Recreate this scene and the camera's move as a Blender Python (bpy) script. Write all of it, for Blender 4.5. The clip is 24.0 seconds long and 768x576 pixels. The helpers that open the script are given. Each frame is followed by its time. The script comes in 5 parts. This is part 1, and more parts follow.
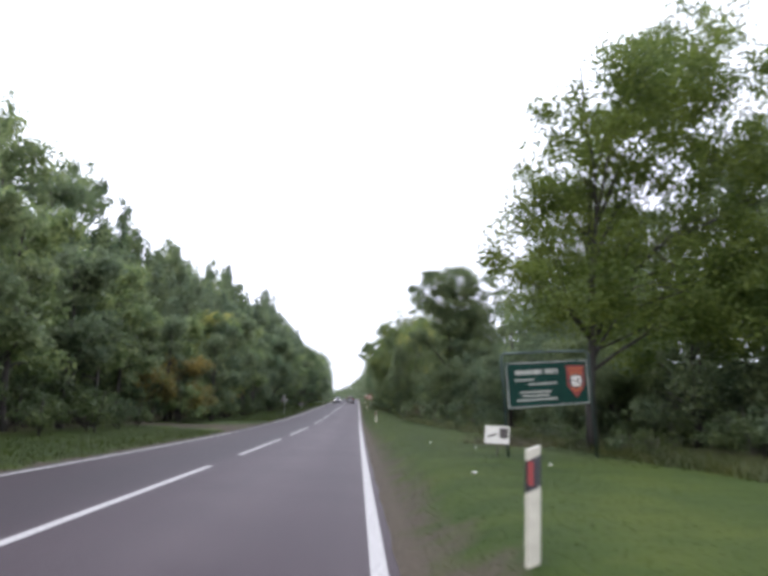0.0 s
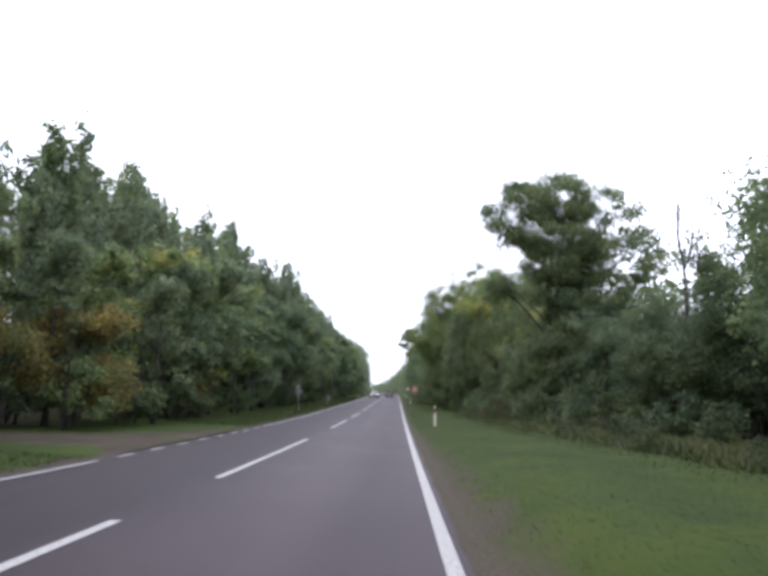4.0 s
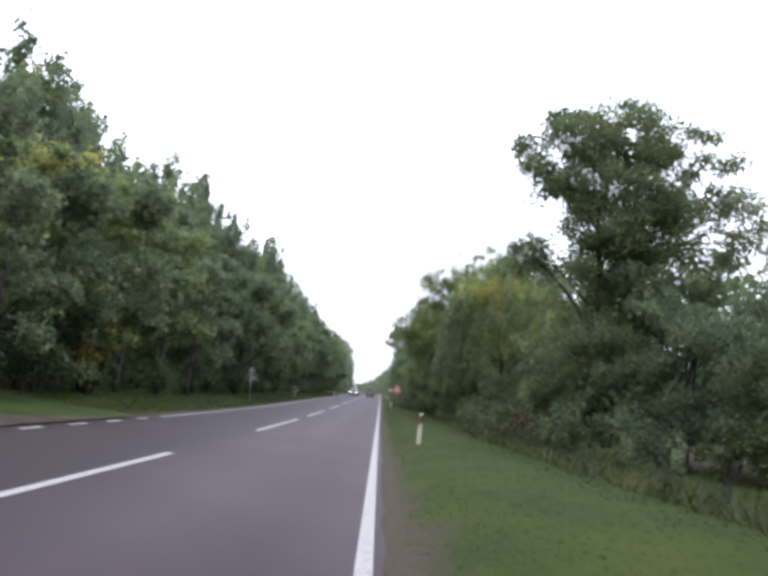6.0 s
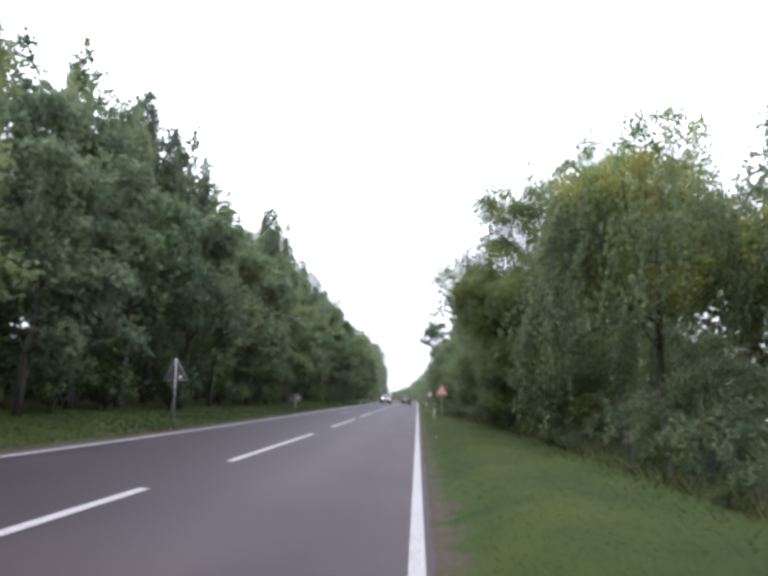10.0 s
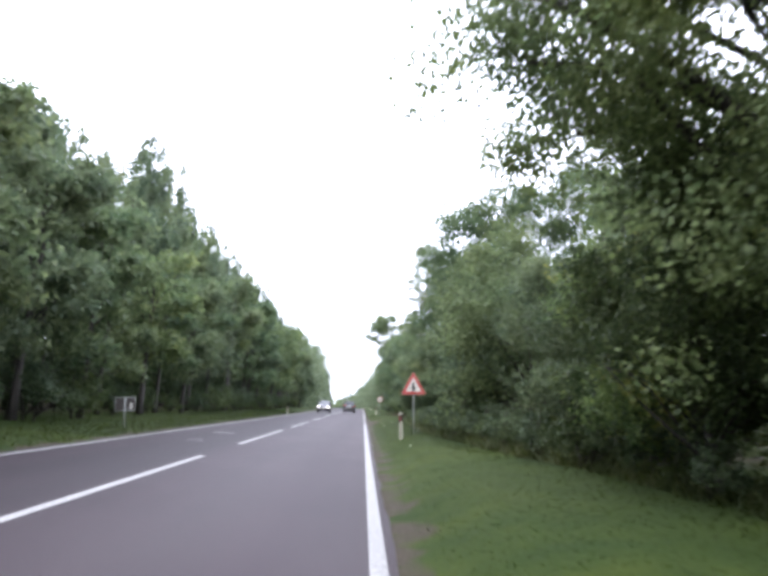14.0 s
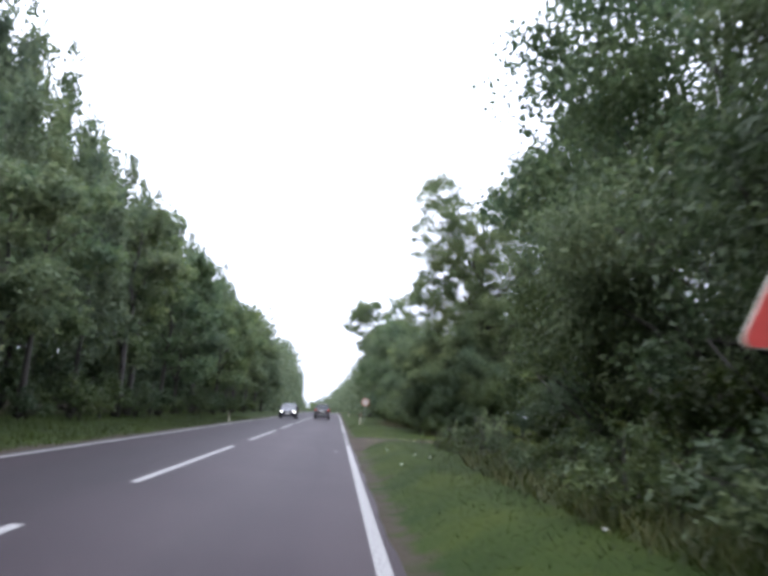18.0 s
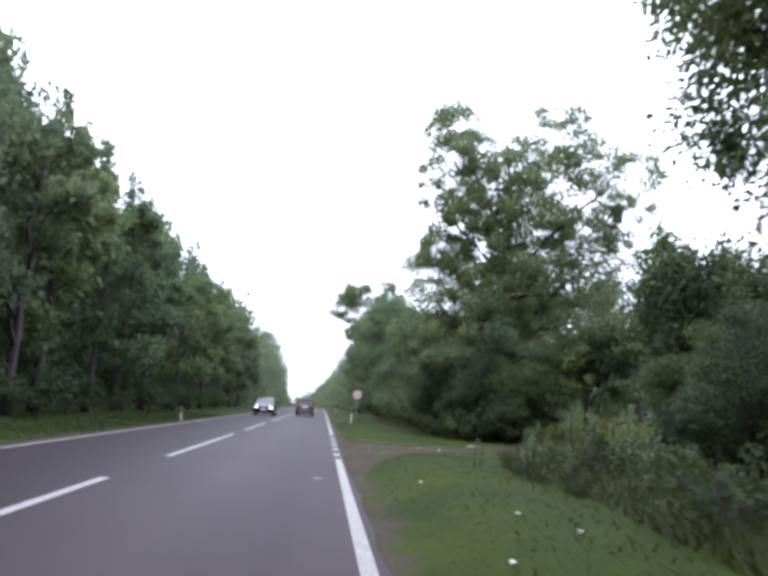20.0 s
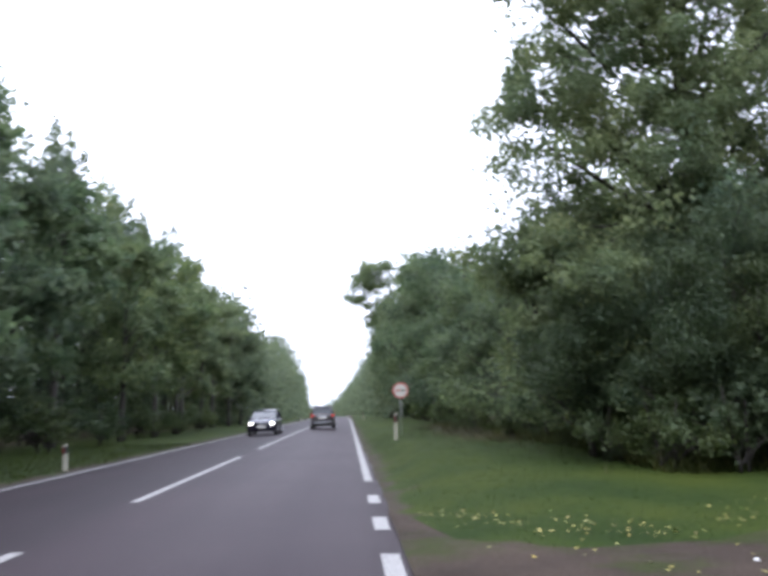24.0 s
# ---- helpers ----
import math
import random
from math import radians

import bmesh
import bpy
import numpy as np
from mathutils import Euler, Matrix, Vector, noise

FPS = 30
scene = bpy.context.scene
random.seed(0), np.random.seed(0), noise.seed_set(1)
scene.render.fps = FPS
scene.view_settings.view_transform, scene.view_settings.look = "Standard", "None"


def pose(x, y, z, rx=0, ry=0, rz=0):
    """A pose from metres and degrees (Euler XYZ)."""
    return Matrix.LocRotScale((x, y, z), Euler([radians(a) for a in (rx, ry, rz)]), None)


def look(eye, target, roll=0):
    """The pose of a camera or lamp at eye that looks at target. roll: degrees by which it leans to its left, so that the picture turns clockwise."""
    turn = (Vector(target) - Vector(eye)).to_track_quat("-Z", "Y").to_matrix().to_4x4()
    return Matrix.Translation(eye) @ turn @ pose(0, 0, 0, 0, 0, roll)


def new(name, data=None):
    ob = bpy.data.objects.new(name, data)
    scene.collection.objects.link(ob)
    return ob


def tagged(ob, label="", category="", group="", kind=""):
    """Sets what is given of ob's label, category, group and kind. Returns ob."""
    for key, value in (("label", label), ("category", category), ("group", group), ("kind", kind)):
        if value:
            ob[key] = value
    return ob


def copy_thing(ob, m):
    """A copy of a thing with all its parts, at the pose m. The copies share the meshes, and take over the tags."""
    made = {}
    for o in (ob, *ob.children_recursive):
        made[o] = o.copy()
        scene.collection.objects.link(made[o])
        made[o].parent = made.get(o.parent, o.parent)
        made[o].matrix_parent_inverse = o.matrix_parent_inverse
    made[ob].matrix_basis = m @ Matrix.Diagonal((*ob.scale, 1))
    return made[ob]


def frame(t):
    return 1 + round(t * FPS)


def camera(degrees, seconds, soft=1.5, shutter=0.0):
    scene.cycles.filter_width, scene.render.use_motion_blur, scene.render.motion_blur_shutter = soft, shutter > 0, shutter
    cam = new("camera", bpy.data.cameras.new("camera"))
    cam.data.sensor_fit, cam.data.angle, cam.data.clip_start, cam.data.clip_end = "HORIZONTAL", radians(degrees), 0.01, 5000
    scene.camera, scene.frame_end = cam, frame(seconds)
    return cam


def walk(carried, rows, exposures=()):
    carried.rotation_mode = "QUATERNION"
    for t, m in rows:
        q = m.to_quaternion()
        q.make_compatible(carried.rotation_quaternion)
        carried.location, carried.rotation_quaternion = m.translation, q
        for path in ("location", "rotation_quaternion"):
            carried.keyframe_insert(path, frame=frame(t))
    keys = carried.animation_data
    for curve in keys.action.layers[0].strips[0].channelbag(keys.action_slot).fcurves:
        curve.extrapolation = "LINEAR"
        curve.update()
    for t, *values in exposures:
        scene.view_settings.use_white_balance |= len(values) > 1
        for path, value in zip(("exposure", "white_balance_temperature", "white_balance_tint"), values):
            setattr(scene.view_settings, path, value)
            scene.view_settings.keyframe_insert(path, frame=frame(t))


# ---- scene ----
EXPO, SKY, SUN = 0.52, 0.10, 1.2
cam = camera(56.54, 24.0, soft=4.0, shutter=0.4)
PATH = [
    (0.0, 0.151, 0.051, 1.417, -2.081, 9.849, -1.719),
    (0.5, 0.121, 3.143, 1.424, -0.259, 9.892, -3.772),
    (1.0, 0.057, 6.256, 1.380, -0.343, 9.854, -2.894),
    (1.5, 0.032, 9.208, 1.408, 1.515, 9.052, -3.662),
    (2.0, -0.104, 12.116, 1.346, 0.402, 9.520, -2.502),
    (2.5, -0.247, 15.045, 1.420, 2.475, 10.178, -1.500),
    (3.0, -0.220, 17.970, 1.340, 0.280, 9.493, -1.310),
    (3.5, -0.225, 20.915, 1.423, 1.066, 9.277, -1.500),
    (5.5, 0.334, 32.725, 1.389, -1.466, 9.734, -3.830),
    (6.0, 0.349, 35.690, 1.430, -0.413, 9.245, -7.373),
    (6.5, 0.329, 38.551, 1.420, 1.428, 9.222, -2.911),
    (7.0, 0.198, 41.368, 1.395, 2.724, 9.223, -4.034),
    (7.5, 0.128, 44.149, 1.424, 0.004, 9.302, 0.168),
    (8.0, 0.039, 46.635, 1.397, 0.731, 9.892, -1.864),
    (8.5, 0.118, 49.619, 1.404, -5.024, 9.823, 0.784),
    (9.0, 0.137, 52.454, 1.387, 0.249, 9.981, -3.350),
    (9.5, 0.260, 55.354, 1.424, -5.104, 9.495, -3.149),
    (10.0, 0.284, 58.421, 1.476, 2.559, 9.041, -4.828),
    (10.5, 0.253, 61.578, 1.443, -1.041, 9.674, -3.599),
    (12.5, 0.256, 73.943, 1.433, 0.328, 9.360, -2.871),
    (13.0, 0.228, 77.034, 1.411, -4.889, 9.778, -2.546),
    (13.5, 0.210, 80.238, 1.435, 3.280, 9.090, -4.183),
    (14.0, 0.168, 83.362, 1.374, -1.761, 9.473, -3.600),
    (14.5, 0.094, 86.496, 1.425, 2.952, 9.105, -2.891),
    (15.0, -0.011, 89.469, 1.408, 0.044, 9.493, -2.009),
    (15.5, -0.020, 92.475, 1.405, -3.579, 9.733, -0.667),
    (16.0, -0.018, 95.449, 1.404, -0.240, 9.335, -4.156),
    (16.5, 0.045, 98.300, 1.389, -6.213, 10.179, -3.289),
    (17.0, 0.080, 101.011, 1.348, 3.001, 9.276, -6.533),
    (17.5, -0.027, 103.736, 1.404, -2.765, 9.806, -5.008),
    (19.5, -0.345, 114.712, 1.377, -4.698, 9.680, -3.837),
    (20.0, -0.107, 117.481, 1.370, -4.937, 9.534, -3.973),
    (20.5, -0.068, 120.289, 1.399, -0.431, 9.386, -5.313),
    (21.0, 0.039, 123.000, 1.347, -2.492, 9.645, -1.403),
    (21.5, 0.008, 125.448, 1.415, -0.736, 9.379, -4.342),
    (22.0, 0.011, 127.662, 1.357, 0.453, 9.705, -3.070),
    (22.5, -0.086, 129.862, 1.379, -1.194, 9.986, -2.412),
    (23.0, -0.020, 132.001, 1.355, -1.091, 9.907, -3.022),
    (23.5, -0.105, 134.070, 1.424, 1.508, 9.426, -3.230),
    (24.0, 0.014, 135.940, 1.360, -2.832, 9.672, 1.353),
]


# slope of the road along its length: level, a gentle climb, a crest far ahead
SLOPE_Y = [20.0, 88.0, 285.0, 410.0, 760.0, 800.0]
SLOPE = [0.0, 0.0252, 0.0252, -0.006, -0.006, 0.0]
STEPS = np.arange(-650.0, 4600.0, 1.0)
HEIGHTS = np.concatenate([[0.0], np.cumsum(np.interp(STEPS[:-1] + 0.5, SLOPE_Y, SLOPE))])


def rise(y):
    """Height of the road at y above its start."""
    return float(np.interp(y, STEPS, HEIGHTS))


def tilt(y):
    """Degrees by which the road climbs at y."""
    return math.degrees(math.atan(np.interp(y, SLOPE_Y, SLOPE)))


# the poses are given relative to the road under the camera
walk(cam, [(t, pose(x, y, z + rise(y), 90 + pitch + tilt(y), roll, yaw)) for t, x, y, z, yaw, pitch, roll in PATH], [(0.0, EXPO, 6500, 10), (2.0, EXPO - 0.08, 6500, 10), (3.0, EXPO - 0.36, 6400, 10), (4.5, EXPO, 6450, 10), (9.0, EXPO, 6450, 10), (10.5, EXPO + 0.2, 6400, 10), (12.8, EXPO + 0.42, 6300, 10), (13.8, EXPO + 0.62, 6300, 10), (14.3, EXPO + 0.62, 6300, 10), (15.3, EXPO + 0.44, 6250, 10), (16.2, EXPO + 0.1, 6200, 10), (24.0, EXPO + 0.1, 6200, 10)])

# ---- light: a bright overcast sky, a weak veiled sun ----
world = bpy.data.worlds.new("overcast_sky")
scene.world = world
world.use_nodes = True
wn, wl = world.node_tree.nodes, world.node_tree.links
sky = wn.new("ShaderNodeTexSky")
sky.sky_type = "NISHITA"
sky.sun_disc = False
sky.sun_elevation, sky.sun_rotation = radians(48), radians(-35)
sky.air_density, sky.dust_density, sky.ozone_density = 1.0, 4.0, 1.0
grey = wn.new("ShaderNodeHueSaturation")
grey.inputs["Saturation"].default_value = 0.10
wl.new(sky.outputs["Color"], grey.inputs["Color"])
cloud = wn.new("ShaderNodeMix")
cloud.data_type = "RGBA"
cloud.inputs[0].default_value = 0.8
wl.new(grey.outputs["Color"], cloud.inputs[6])
cloud.inputs[7].default_value = (25.3, 26.2, 31.4, 1)
# an overcast sky is about three times brighter overhead than at the horizon
way = wn.new("ShaderNodeTexCoord")
height = wn.new("ShaderNodeSeparateXYZ")
wl.new(way.outputs["Generated"], height.inputs[0])
overhead = wn.new("ShaderNodeMapRange")
overhead.inputs["To Min"].default_value, overhead.inputs["To Max"].default_value = 0.5, 1.4
wl.new(height.outputs["Z"], overhead.inputs["Value"])
dome = wn.new("ShaderNodeMix")
dome.data_type, dome.blend_type = "RGBA", "MULTIPLY"
dome.inputs[0].default_value = 1.0
wl.new(cloud.outputs[2], dome.inputs[6])
wl.new(overhead.outputs[0], dome.inputs[7])
wl.new(dome.outputs[2], wn["Background"].inputs["Color"])
wn["Background"].inputs["Strength"].default_value = SKY
sun = new("sun", bpy.data.lights.new("sun", "SUN"))
sun.data.energy, sun.data.angle, sun.data.color = SUN, radians(25), (1.0, 0.97, 0.92)
sun.matrix_world = look((-30, 60, 60), (0, 90, 0))

# ---- materials ----
def shade(name, rough=0.8, metal=0.0):
    m = bpy.data.materials.new(name)
    m.use_nodes = True
    n = m.node_tree.nodes
    b = n["Principled BSDF"]
    b.inputs["Roughness"].default_value = rough
    b.inputs["Metallic"].default_value = metal
    return m, n, m.node_tree.links, b


def ramp(n, l, source, stops):
    r = n.new("ShaderNodeValToRGB")
    e = r.color_ramp.elements
    while len(e) < len(stops):
        e.new(0.5)
    for k, (p, c) in enumerate(stops):
        e[k].position, e[k].color = p, (*c, 1)
    l.new(source, r.inputs["Fac"])
    return r.outputs["Color"]


def noise_at(n, l, scale, detail=4.0, stretch=None, rough=0.55):
    tc = n.new("ShaderNodeTexCoord")
    t = n.new("ShaderNodeTexNoise")
    t.inputs["Scale"].default_value, t.inputs["Detail"].default_value, t.inputs["Roughness"].default_value = scale, detail, rough
    if stretch:
        mp = n.new("ShaderNodeMapping")
        mp.inputs["Scale"].default_value = stretch
        l.new(tc.outputs["Object"], mp.inputs["Vector"])
        l.new(mp.outputs["Vector"], t.inputs["Vector"])
    else:
        l.new(tc.outputs["Object"], t.inputs["Vector"])
    return t.outputs["Fac"]


def mix(n, l, fac, a, b, mode="MIX"):
    x = n.new("ShaderNodeMix")
    x.data_type, x.blend_type = "RGBA", mode
    for key, v in ((0, fac), (6, a), (7, b)):
        if isinstance(v, (float, int)):
            x.inputs[key].default_value = v
        elif isinstance(v, tuple):
            x.inputs[key].default_value = (*v, 1)
        else:
            l.new(v, x.inputs[key])
    return x.outputs[2]


def bump(n, l, b, height, strength, distance=0.01):
    u = n.new("ShaderNodeBump")
    u.inputs["Strength"].default_value, u.inputs["Distance"].default_value = strength, distance
    l.new(height, u.inputs["Height"])
    l.new(u.outputs["Normal"], b.inputs["Normal"])


def plain(name, colour, rough=0.6, metal=0.0, vary=0.12, scale=9.0):
    """A painted, plastic or metal surface with faint dirt at two scales."""
    m, n, l, b = shade(name, rough, metal)
    dark = tuple(c * (1 - vary) * 0.9 for c in colour)
    coarse = ramp(n, l, noise_at(n, l, scale), [(0.3, dark), (0.7, colour)])
    fine = ramp(n, l, noise_at(n, l, scale * 14, 2), [(0.2, (0.82, 0.82, 0.8)), (0.6, (1, 1, 1))])
    l.new(mix(n, l, 0.5, coarse, fine, "MULTIPLY"), b.inputs["Base Color"])
    return m


def foliage(name, low, mid, high, through_light=0.3, patch=None, start=0.52):
    """Leaves: each leaf its own tone, soft drifts of colour through the crown."""
    m, n, l, b = shade(name, 0.6)
    b.inputs["Specular IOR Level"].default_value = 0.3
    geo = n.new("ShaderNodeNewGeometry")
    leaf = ramp(n, l, geo.outputs["Random Per Island"], [(0.0, low), (0.5, mid), (1.0, high)])
    info = n.new("ShaderNodeObjectInfo")
    tree = ramp(n, l, info.outputs["Random"], [(0.0, (0.72, 0.8, 0.85)), (0.5, (1, 1, 1)), (1.0, (1.10, 1.10, 0.92))])
    col = mix(n, l, 1.0, leaf, tree, "MULTIPLY")
    drift = ramp(n, l, noise_at(n, l, 0.55, 4), [(0.33, (0.68, 0.76, 0.78)), (0.67, (1.3, 1.2, 1.0))])
    col = mix(n, l, 1.0, col, drift, "MULTIPLY")
    if patch:
        spot = ramp(n, l, noise_at(n, l, 0.42, 2), [(start, (0, 0, 0)), (start + 0.12, (1, 1, 1))])
        col = mix(n, l, spot, col, patch)
    l.new(col, b.inputs["Base Color"])
    t = n.new("ShaderNodeBsdfTranslucent")
    l.new(col, t.inputs["Color"])
    s = n.new("ShaderNodeMixShader")
    s.inputs[0].default_value = through_light
    l.new(b.outputs[0], s.inputs[1])
    l.new(t.outputs[0], s.inputs[2])
    l.new(s.outputs[0], n["Material Output"].inputs["Surface"])
    return m


M = {}
M["leaf"] = foliage("leaf_green", (0.076, 0.110, 0.055), (0.117, 0.158, 0.077), (0.166, 0.205, 0.102), 0.55)
M["leaf_dark"] = foliage("leaf_dark_green", (0.074, 0.101, 0.059), (0.106, 0.140, 0.078), (0.144, 0.178, 0.100), 0.58)
M["leaf_turning"] = foliage("leaf_dark_with_yellow", (0.078, 0.108, 0.057), (0.110, 0.148, 0.075), (0.145, 0.182, 0.094), 0.58, patch=(0.19, 0.22, 0.06), start=0.60)
M["leaf_gold"] = foliage("leaf_turning_yellow", (0.074, 0.112, 0.048), (0.113, 0.162, 0.066), (0.162, 0.212, 0.088), 0.55, patch=(0.27, 0.265, 0.07), start=0.49)
M["leaf_orange"] = foliage("leaf_autumn_orange", (0.105, 0.085, 0.03), (0.17, 0.135, 0.04), (0.25, 0.19, 0.05), 0.5, patch=(0.10, 0.12, 0.045))
M["leaf_fresh"] = foliage("leaf_fresh_green", (0.058, 0.088, 0.018), (0.094, 0.130, 0.027), (0.140, 0.175, 0.042), 0.55)
# pale leaves, further lightened and greyed to hold haze in the colour
M["leaf_pale_hazed"] = foliage("leaf_pale_hazed_green", (0.10, 0.134, 0.070), (0.14, 0.18, 0.094), (0.19, 0.232, 0.13), 0.6)
M["weed"] = foliage("weed_green", (0.024, 0.038, 0.008), (0.036, 0.053, 0.012), (0.066, 0.073, 0.023), 0.4)
M["weed_tall"] = foliage("weed_pale_green", (0.026, 0.038, 0.0075), (0.041, 0.052, 0.012), (0.075, 0.073, 0.025), 0.4)
# darker leaves: shade beneath overhanging crowns is put into their colour
M["leaf_deep_shade"] = foliage("leaf_deep_shade_green", (0.036, 0.054, 0.026), (0.056, 0.080, 0.037), (0.086, 0.112, 0.052), 0.45)
# poplar green greyed: distant haze is put into the leaf colour
M["poplar"] = foliage("poplar_haze_grey", (0.075, 0.100, 0.060), (0.112, 0.145, 0.088), (0.155, 0.192, 0.12), 0.55)
M["dry"] = foliage("dry_weeds", (0.030, 0.028, 0.013), (0.050, 0.045, 0.021), (0.085, 0.070, 0.036), 0.4)
# yellow-green lightened so the clearing looks sunlit through its colour alone
M["meadow"] = foliage("meadow_grass", (0.055, 0.075, 0.013), (0.075, 0.096, 0.017), (0.11, 0.125, 0.028), 0.4)
M["fallen"] = foliage("fallen_leaves", (0.10, 0.07, 0.02), (0.22, 0.17, 0.04), (0.30, 0.27, 0.10), 0.1)
M["grass"] = foliage("grass_blades", (0.0125, 0.0226, 0.0022), (0.0187, 0.0311, 0.0030), (0.031, 0.041, 0.0050), 0.55)


def bark():
    m, n, l, b = shade("bark", 0.9)
    g = noise_at(n, l, 7, 6, (1, 1, 0.15))
    l.new(ramp(n, l, g, [(0.3, (0.014, 0.012, 0.010)), (0.7, (0.050, 0.043, 0.036))]), b.inputs["Base Color"])
    bump(n, l, b, g, 0.8, 0.03)
    return m


def asphalt():
    """Old asphalt: a greyer near lane, a darker violet far lane, polished tyre tracks, patches and stains. The lane
    tones also hold painted sky sheen and tree reflections.
    """
    m, n, l, b = shade("asphalt", 0.66)
    b.inputs["Specular IOR Level"].default_value = 0.14
    grit = noise_at(n, l, 160, 3)
    stone = ramp(n, l, grit, [(0.3, (0.0152, 0.0108, 0.0122)), (0.7, (0.0325, 0.0232, 0.0262))])
    tc = n.new("ShaderNodeTexCoord")
    sx = n.new("ShaderNodeSeparateXYZ")
    l.new(tc.outputs["Object"], sx.inputs[0])
    wob = n.new("ShaderNodeMath")
    wob.operation = "MULTIPLY_ADD"
    l.new(noise_at(n, l, 0.5, 3, (1, 0.12, 1)), wob.inputs[0])
    wob.inputs[1].default_value = 0.9
    l.new(sx.outputs["X"], wob.inputs[2])
    across = n.new("ShaderNodeMapRange")
    across.inputs["From Min"].default_value, across.inputs["From Max"].default_value = -7.5, 1.5
    l.new(wob.outputs[0], across.inputs["Value"])
    u = lambda x: (x + 0.45 + 7.5) / 9.0
    # pale also paints sky sheen on the near lane, dull the mirrored trees
    dull, worn, mid, pale = (0.45, 0.39, 0.45), (0.62, 0.57, 0.62), (0.82, 0.78, 0.82), (1.14, 1.20, 1.17)
    lanes = ramp(n, l, across.outputs[0], [(u(-6.9), dull), (u(-5.7), worn), (u(-4.9), dull), (u(-3.6), dull), (u(-2.6), mid), (u(-1.6), pale), (u(-0.6), mid), (u(0.2), pale)])
    streak = ramp(n, l, noise_at(n, l, 1.0, 4, (0.75, 0.02, 1)), [(0.35, (0.84, 0.82, 0.84)), (0.65, (1.14, 1.12, 1.12))])
    blot = ramp(n, l, noise_at(n, l, 0.35, 5), [(0.35, (0.84, 0.80, 0.84)), (0.65, (1.1, 1.1, 1.1))])
    c = mix(n, l, 1.0, mix(n, l, 1.0, mix(n, l, 1.0, stone, lanes, "MULTIPLY"), streak, "MULTIPLY"), blot, "MULTIPLY")
    l.new(c, b.inputs["Base Color"])
    bump(n, l, b, grit, 0.35, 0.006)
    return m


def paint_line():
    m, n, l, b = shade("road_paint", 0.7)
    worn = noise_at(n, l, 26, 6, None, 0.7)
    l.new(ramp(n, l, worn, [(0.32, (0.05, 0.047, 0.047)), (0.47, (0.18, 0.174, 0.166)), (0.7, (0.26, 0.253, 0.242))]), b.inputs["Base Color"])
    return m


def ground_mat():
    """Mown verge grass, a bare shoulder beside the asphalt, leaf litter under the trees."""
    m, n, l, b = shade("ground", 0.95)
    b.inputs["Specular IOR Level"].default_value = 0.12
    fine = noise_at(n, l, 38, 5)
    grass = ramp(n, l, fine, [(0.3, (0.0125, 0.0226, 0.0025)), (0.55, (0.0187, 0.0311, 0.0030)), (0.8, (0.030, 0.0395, 0.0052))])
    wide = ramp(n, l, noise_at(n, l, 0.45, 5, None, 0.65), [(0.35, (0.62, 0.74, 0.7)), (0.5, (1.0, 1.0, 1.0)), (0.66, (1.5, 1.25, 1.2))])
    grass = mix(n, l, 1.0, grass, wide, "MULTIPLY")
    soil = ramp(n, l, noise_at(n, l, 22, 6), [(0.3, (0.019, 0.016, 0.011)), (0.7, (0.050, 0.040, 0.028))])
    litter = ramp(n, l, noise_at(n, l, 14, 6), [(0.3, (0.022, 0.02, 0.012)), (0.7, (0.06, 0.05, 0.028))])
    tc = n.new("ShaderNodeTexCoord")
    sx = n.new("ShaderNodeSeparateXYZ")
    l.new(tc.outputs["Object"], sx.inputs[0])
    wob = n.new("ShaderNodeMath")
    wob.operation = "MULTIPLY_ADD"
    l.new(noise_at(n, l, 1.3, 5), wob.inputs[0])
    wob.inputs[1].default_value = 1.9
    l.new(sx.outputs["X"], wob.inputs[2])
    far = n.new("ShaderNodeMapRange")
    far.inputs["From Min"].default_value, far.inputs["From Max"].default_value = -20.0, 20.0
    l.new(wob.outputs[0], far.inputs["Value"])
    u = lambda x: (x + 0.95 + 20) / 40
    bare = ramp(n, l, far.outputs[0], [(u(-7.4), (0, 0, 0)), (u(-7.2), (1, 1, 1)), (u(0.66), (1, 1, 1)), (u(0.92), (0, 0, 0))])
    broad = ramp(n, l, far.outputs[0], [(u(-7.4), (0, 0, 0)), (u(-7.2), (1, 1, 1)), (u(0.85), (1, 1, 1)), (u(1.40), (0, 0, 0))])
    along = n.new("ShaderNodeMapRange")
    along.inputs["From Min"].default_value, along.inputs["From Max"].default_value = 46.0, 66.0
    l.new(sx.outputs["Y"], along.inputs["Value"])
    bare = mix(n, l, along.outputs[0], broad, bare)
    wood = ramp(n, l, far.outputs[0], [(u(-15.0), (1, 1, 1)), (u(-12.5), (0, 0, 0)), (u(9.0), (0, 0, 0)), (u(13.0), (1, 1, 1))])
    field = n.new("ShaderNodeMath")
    field.operation = "ABSOLUTE"
    l.new(sx.outputs["X"], field.inputs[0])
    open_land = n.new("ShaderNodeMapRange")
    open_land.inputs["From Min"].default_value, open_land.inputs["From Max"].default_value = 28.0, 42.0
    l.new(field.outputs[0], open_land.inputs["Value"])
    c = mix(n, l, bare, grass, soil)
    c = mix(n, l, wood, c, litter)
    l.new(mix(n, l, open_land.outputs[0], c, grass), b.inputs["Base Color"])
    bump(n, l, b, fine, 0.3, 0.02)
    return m


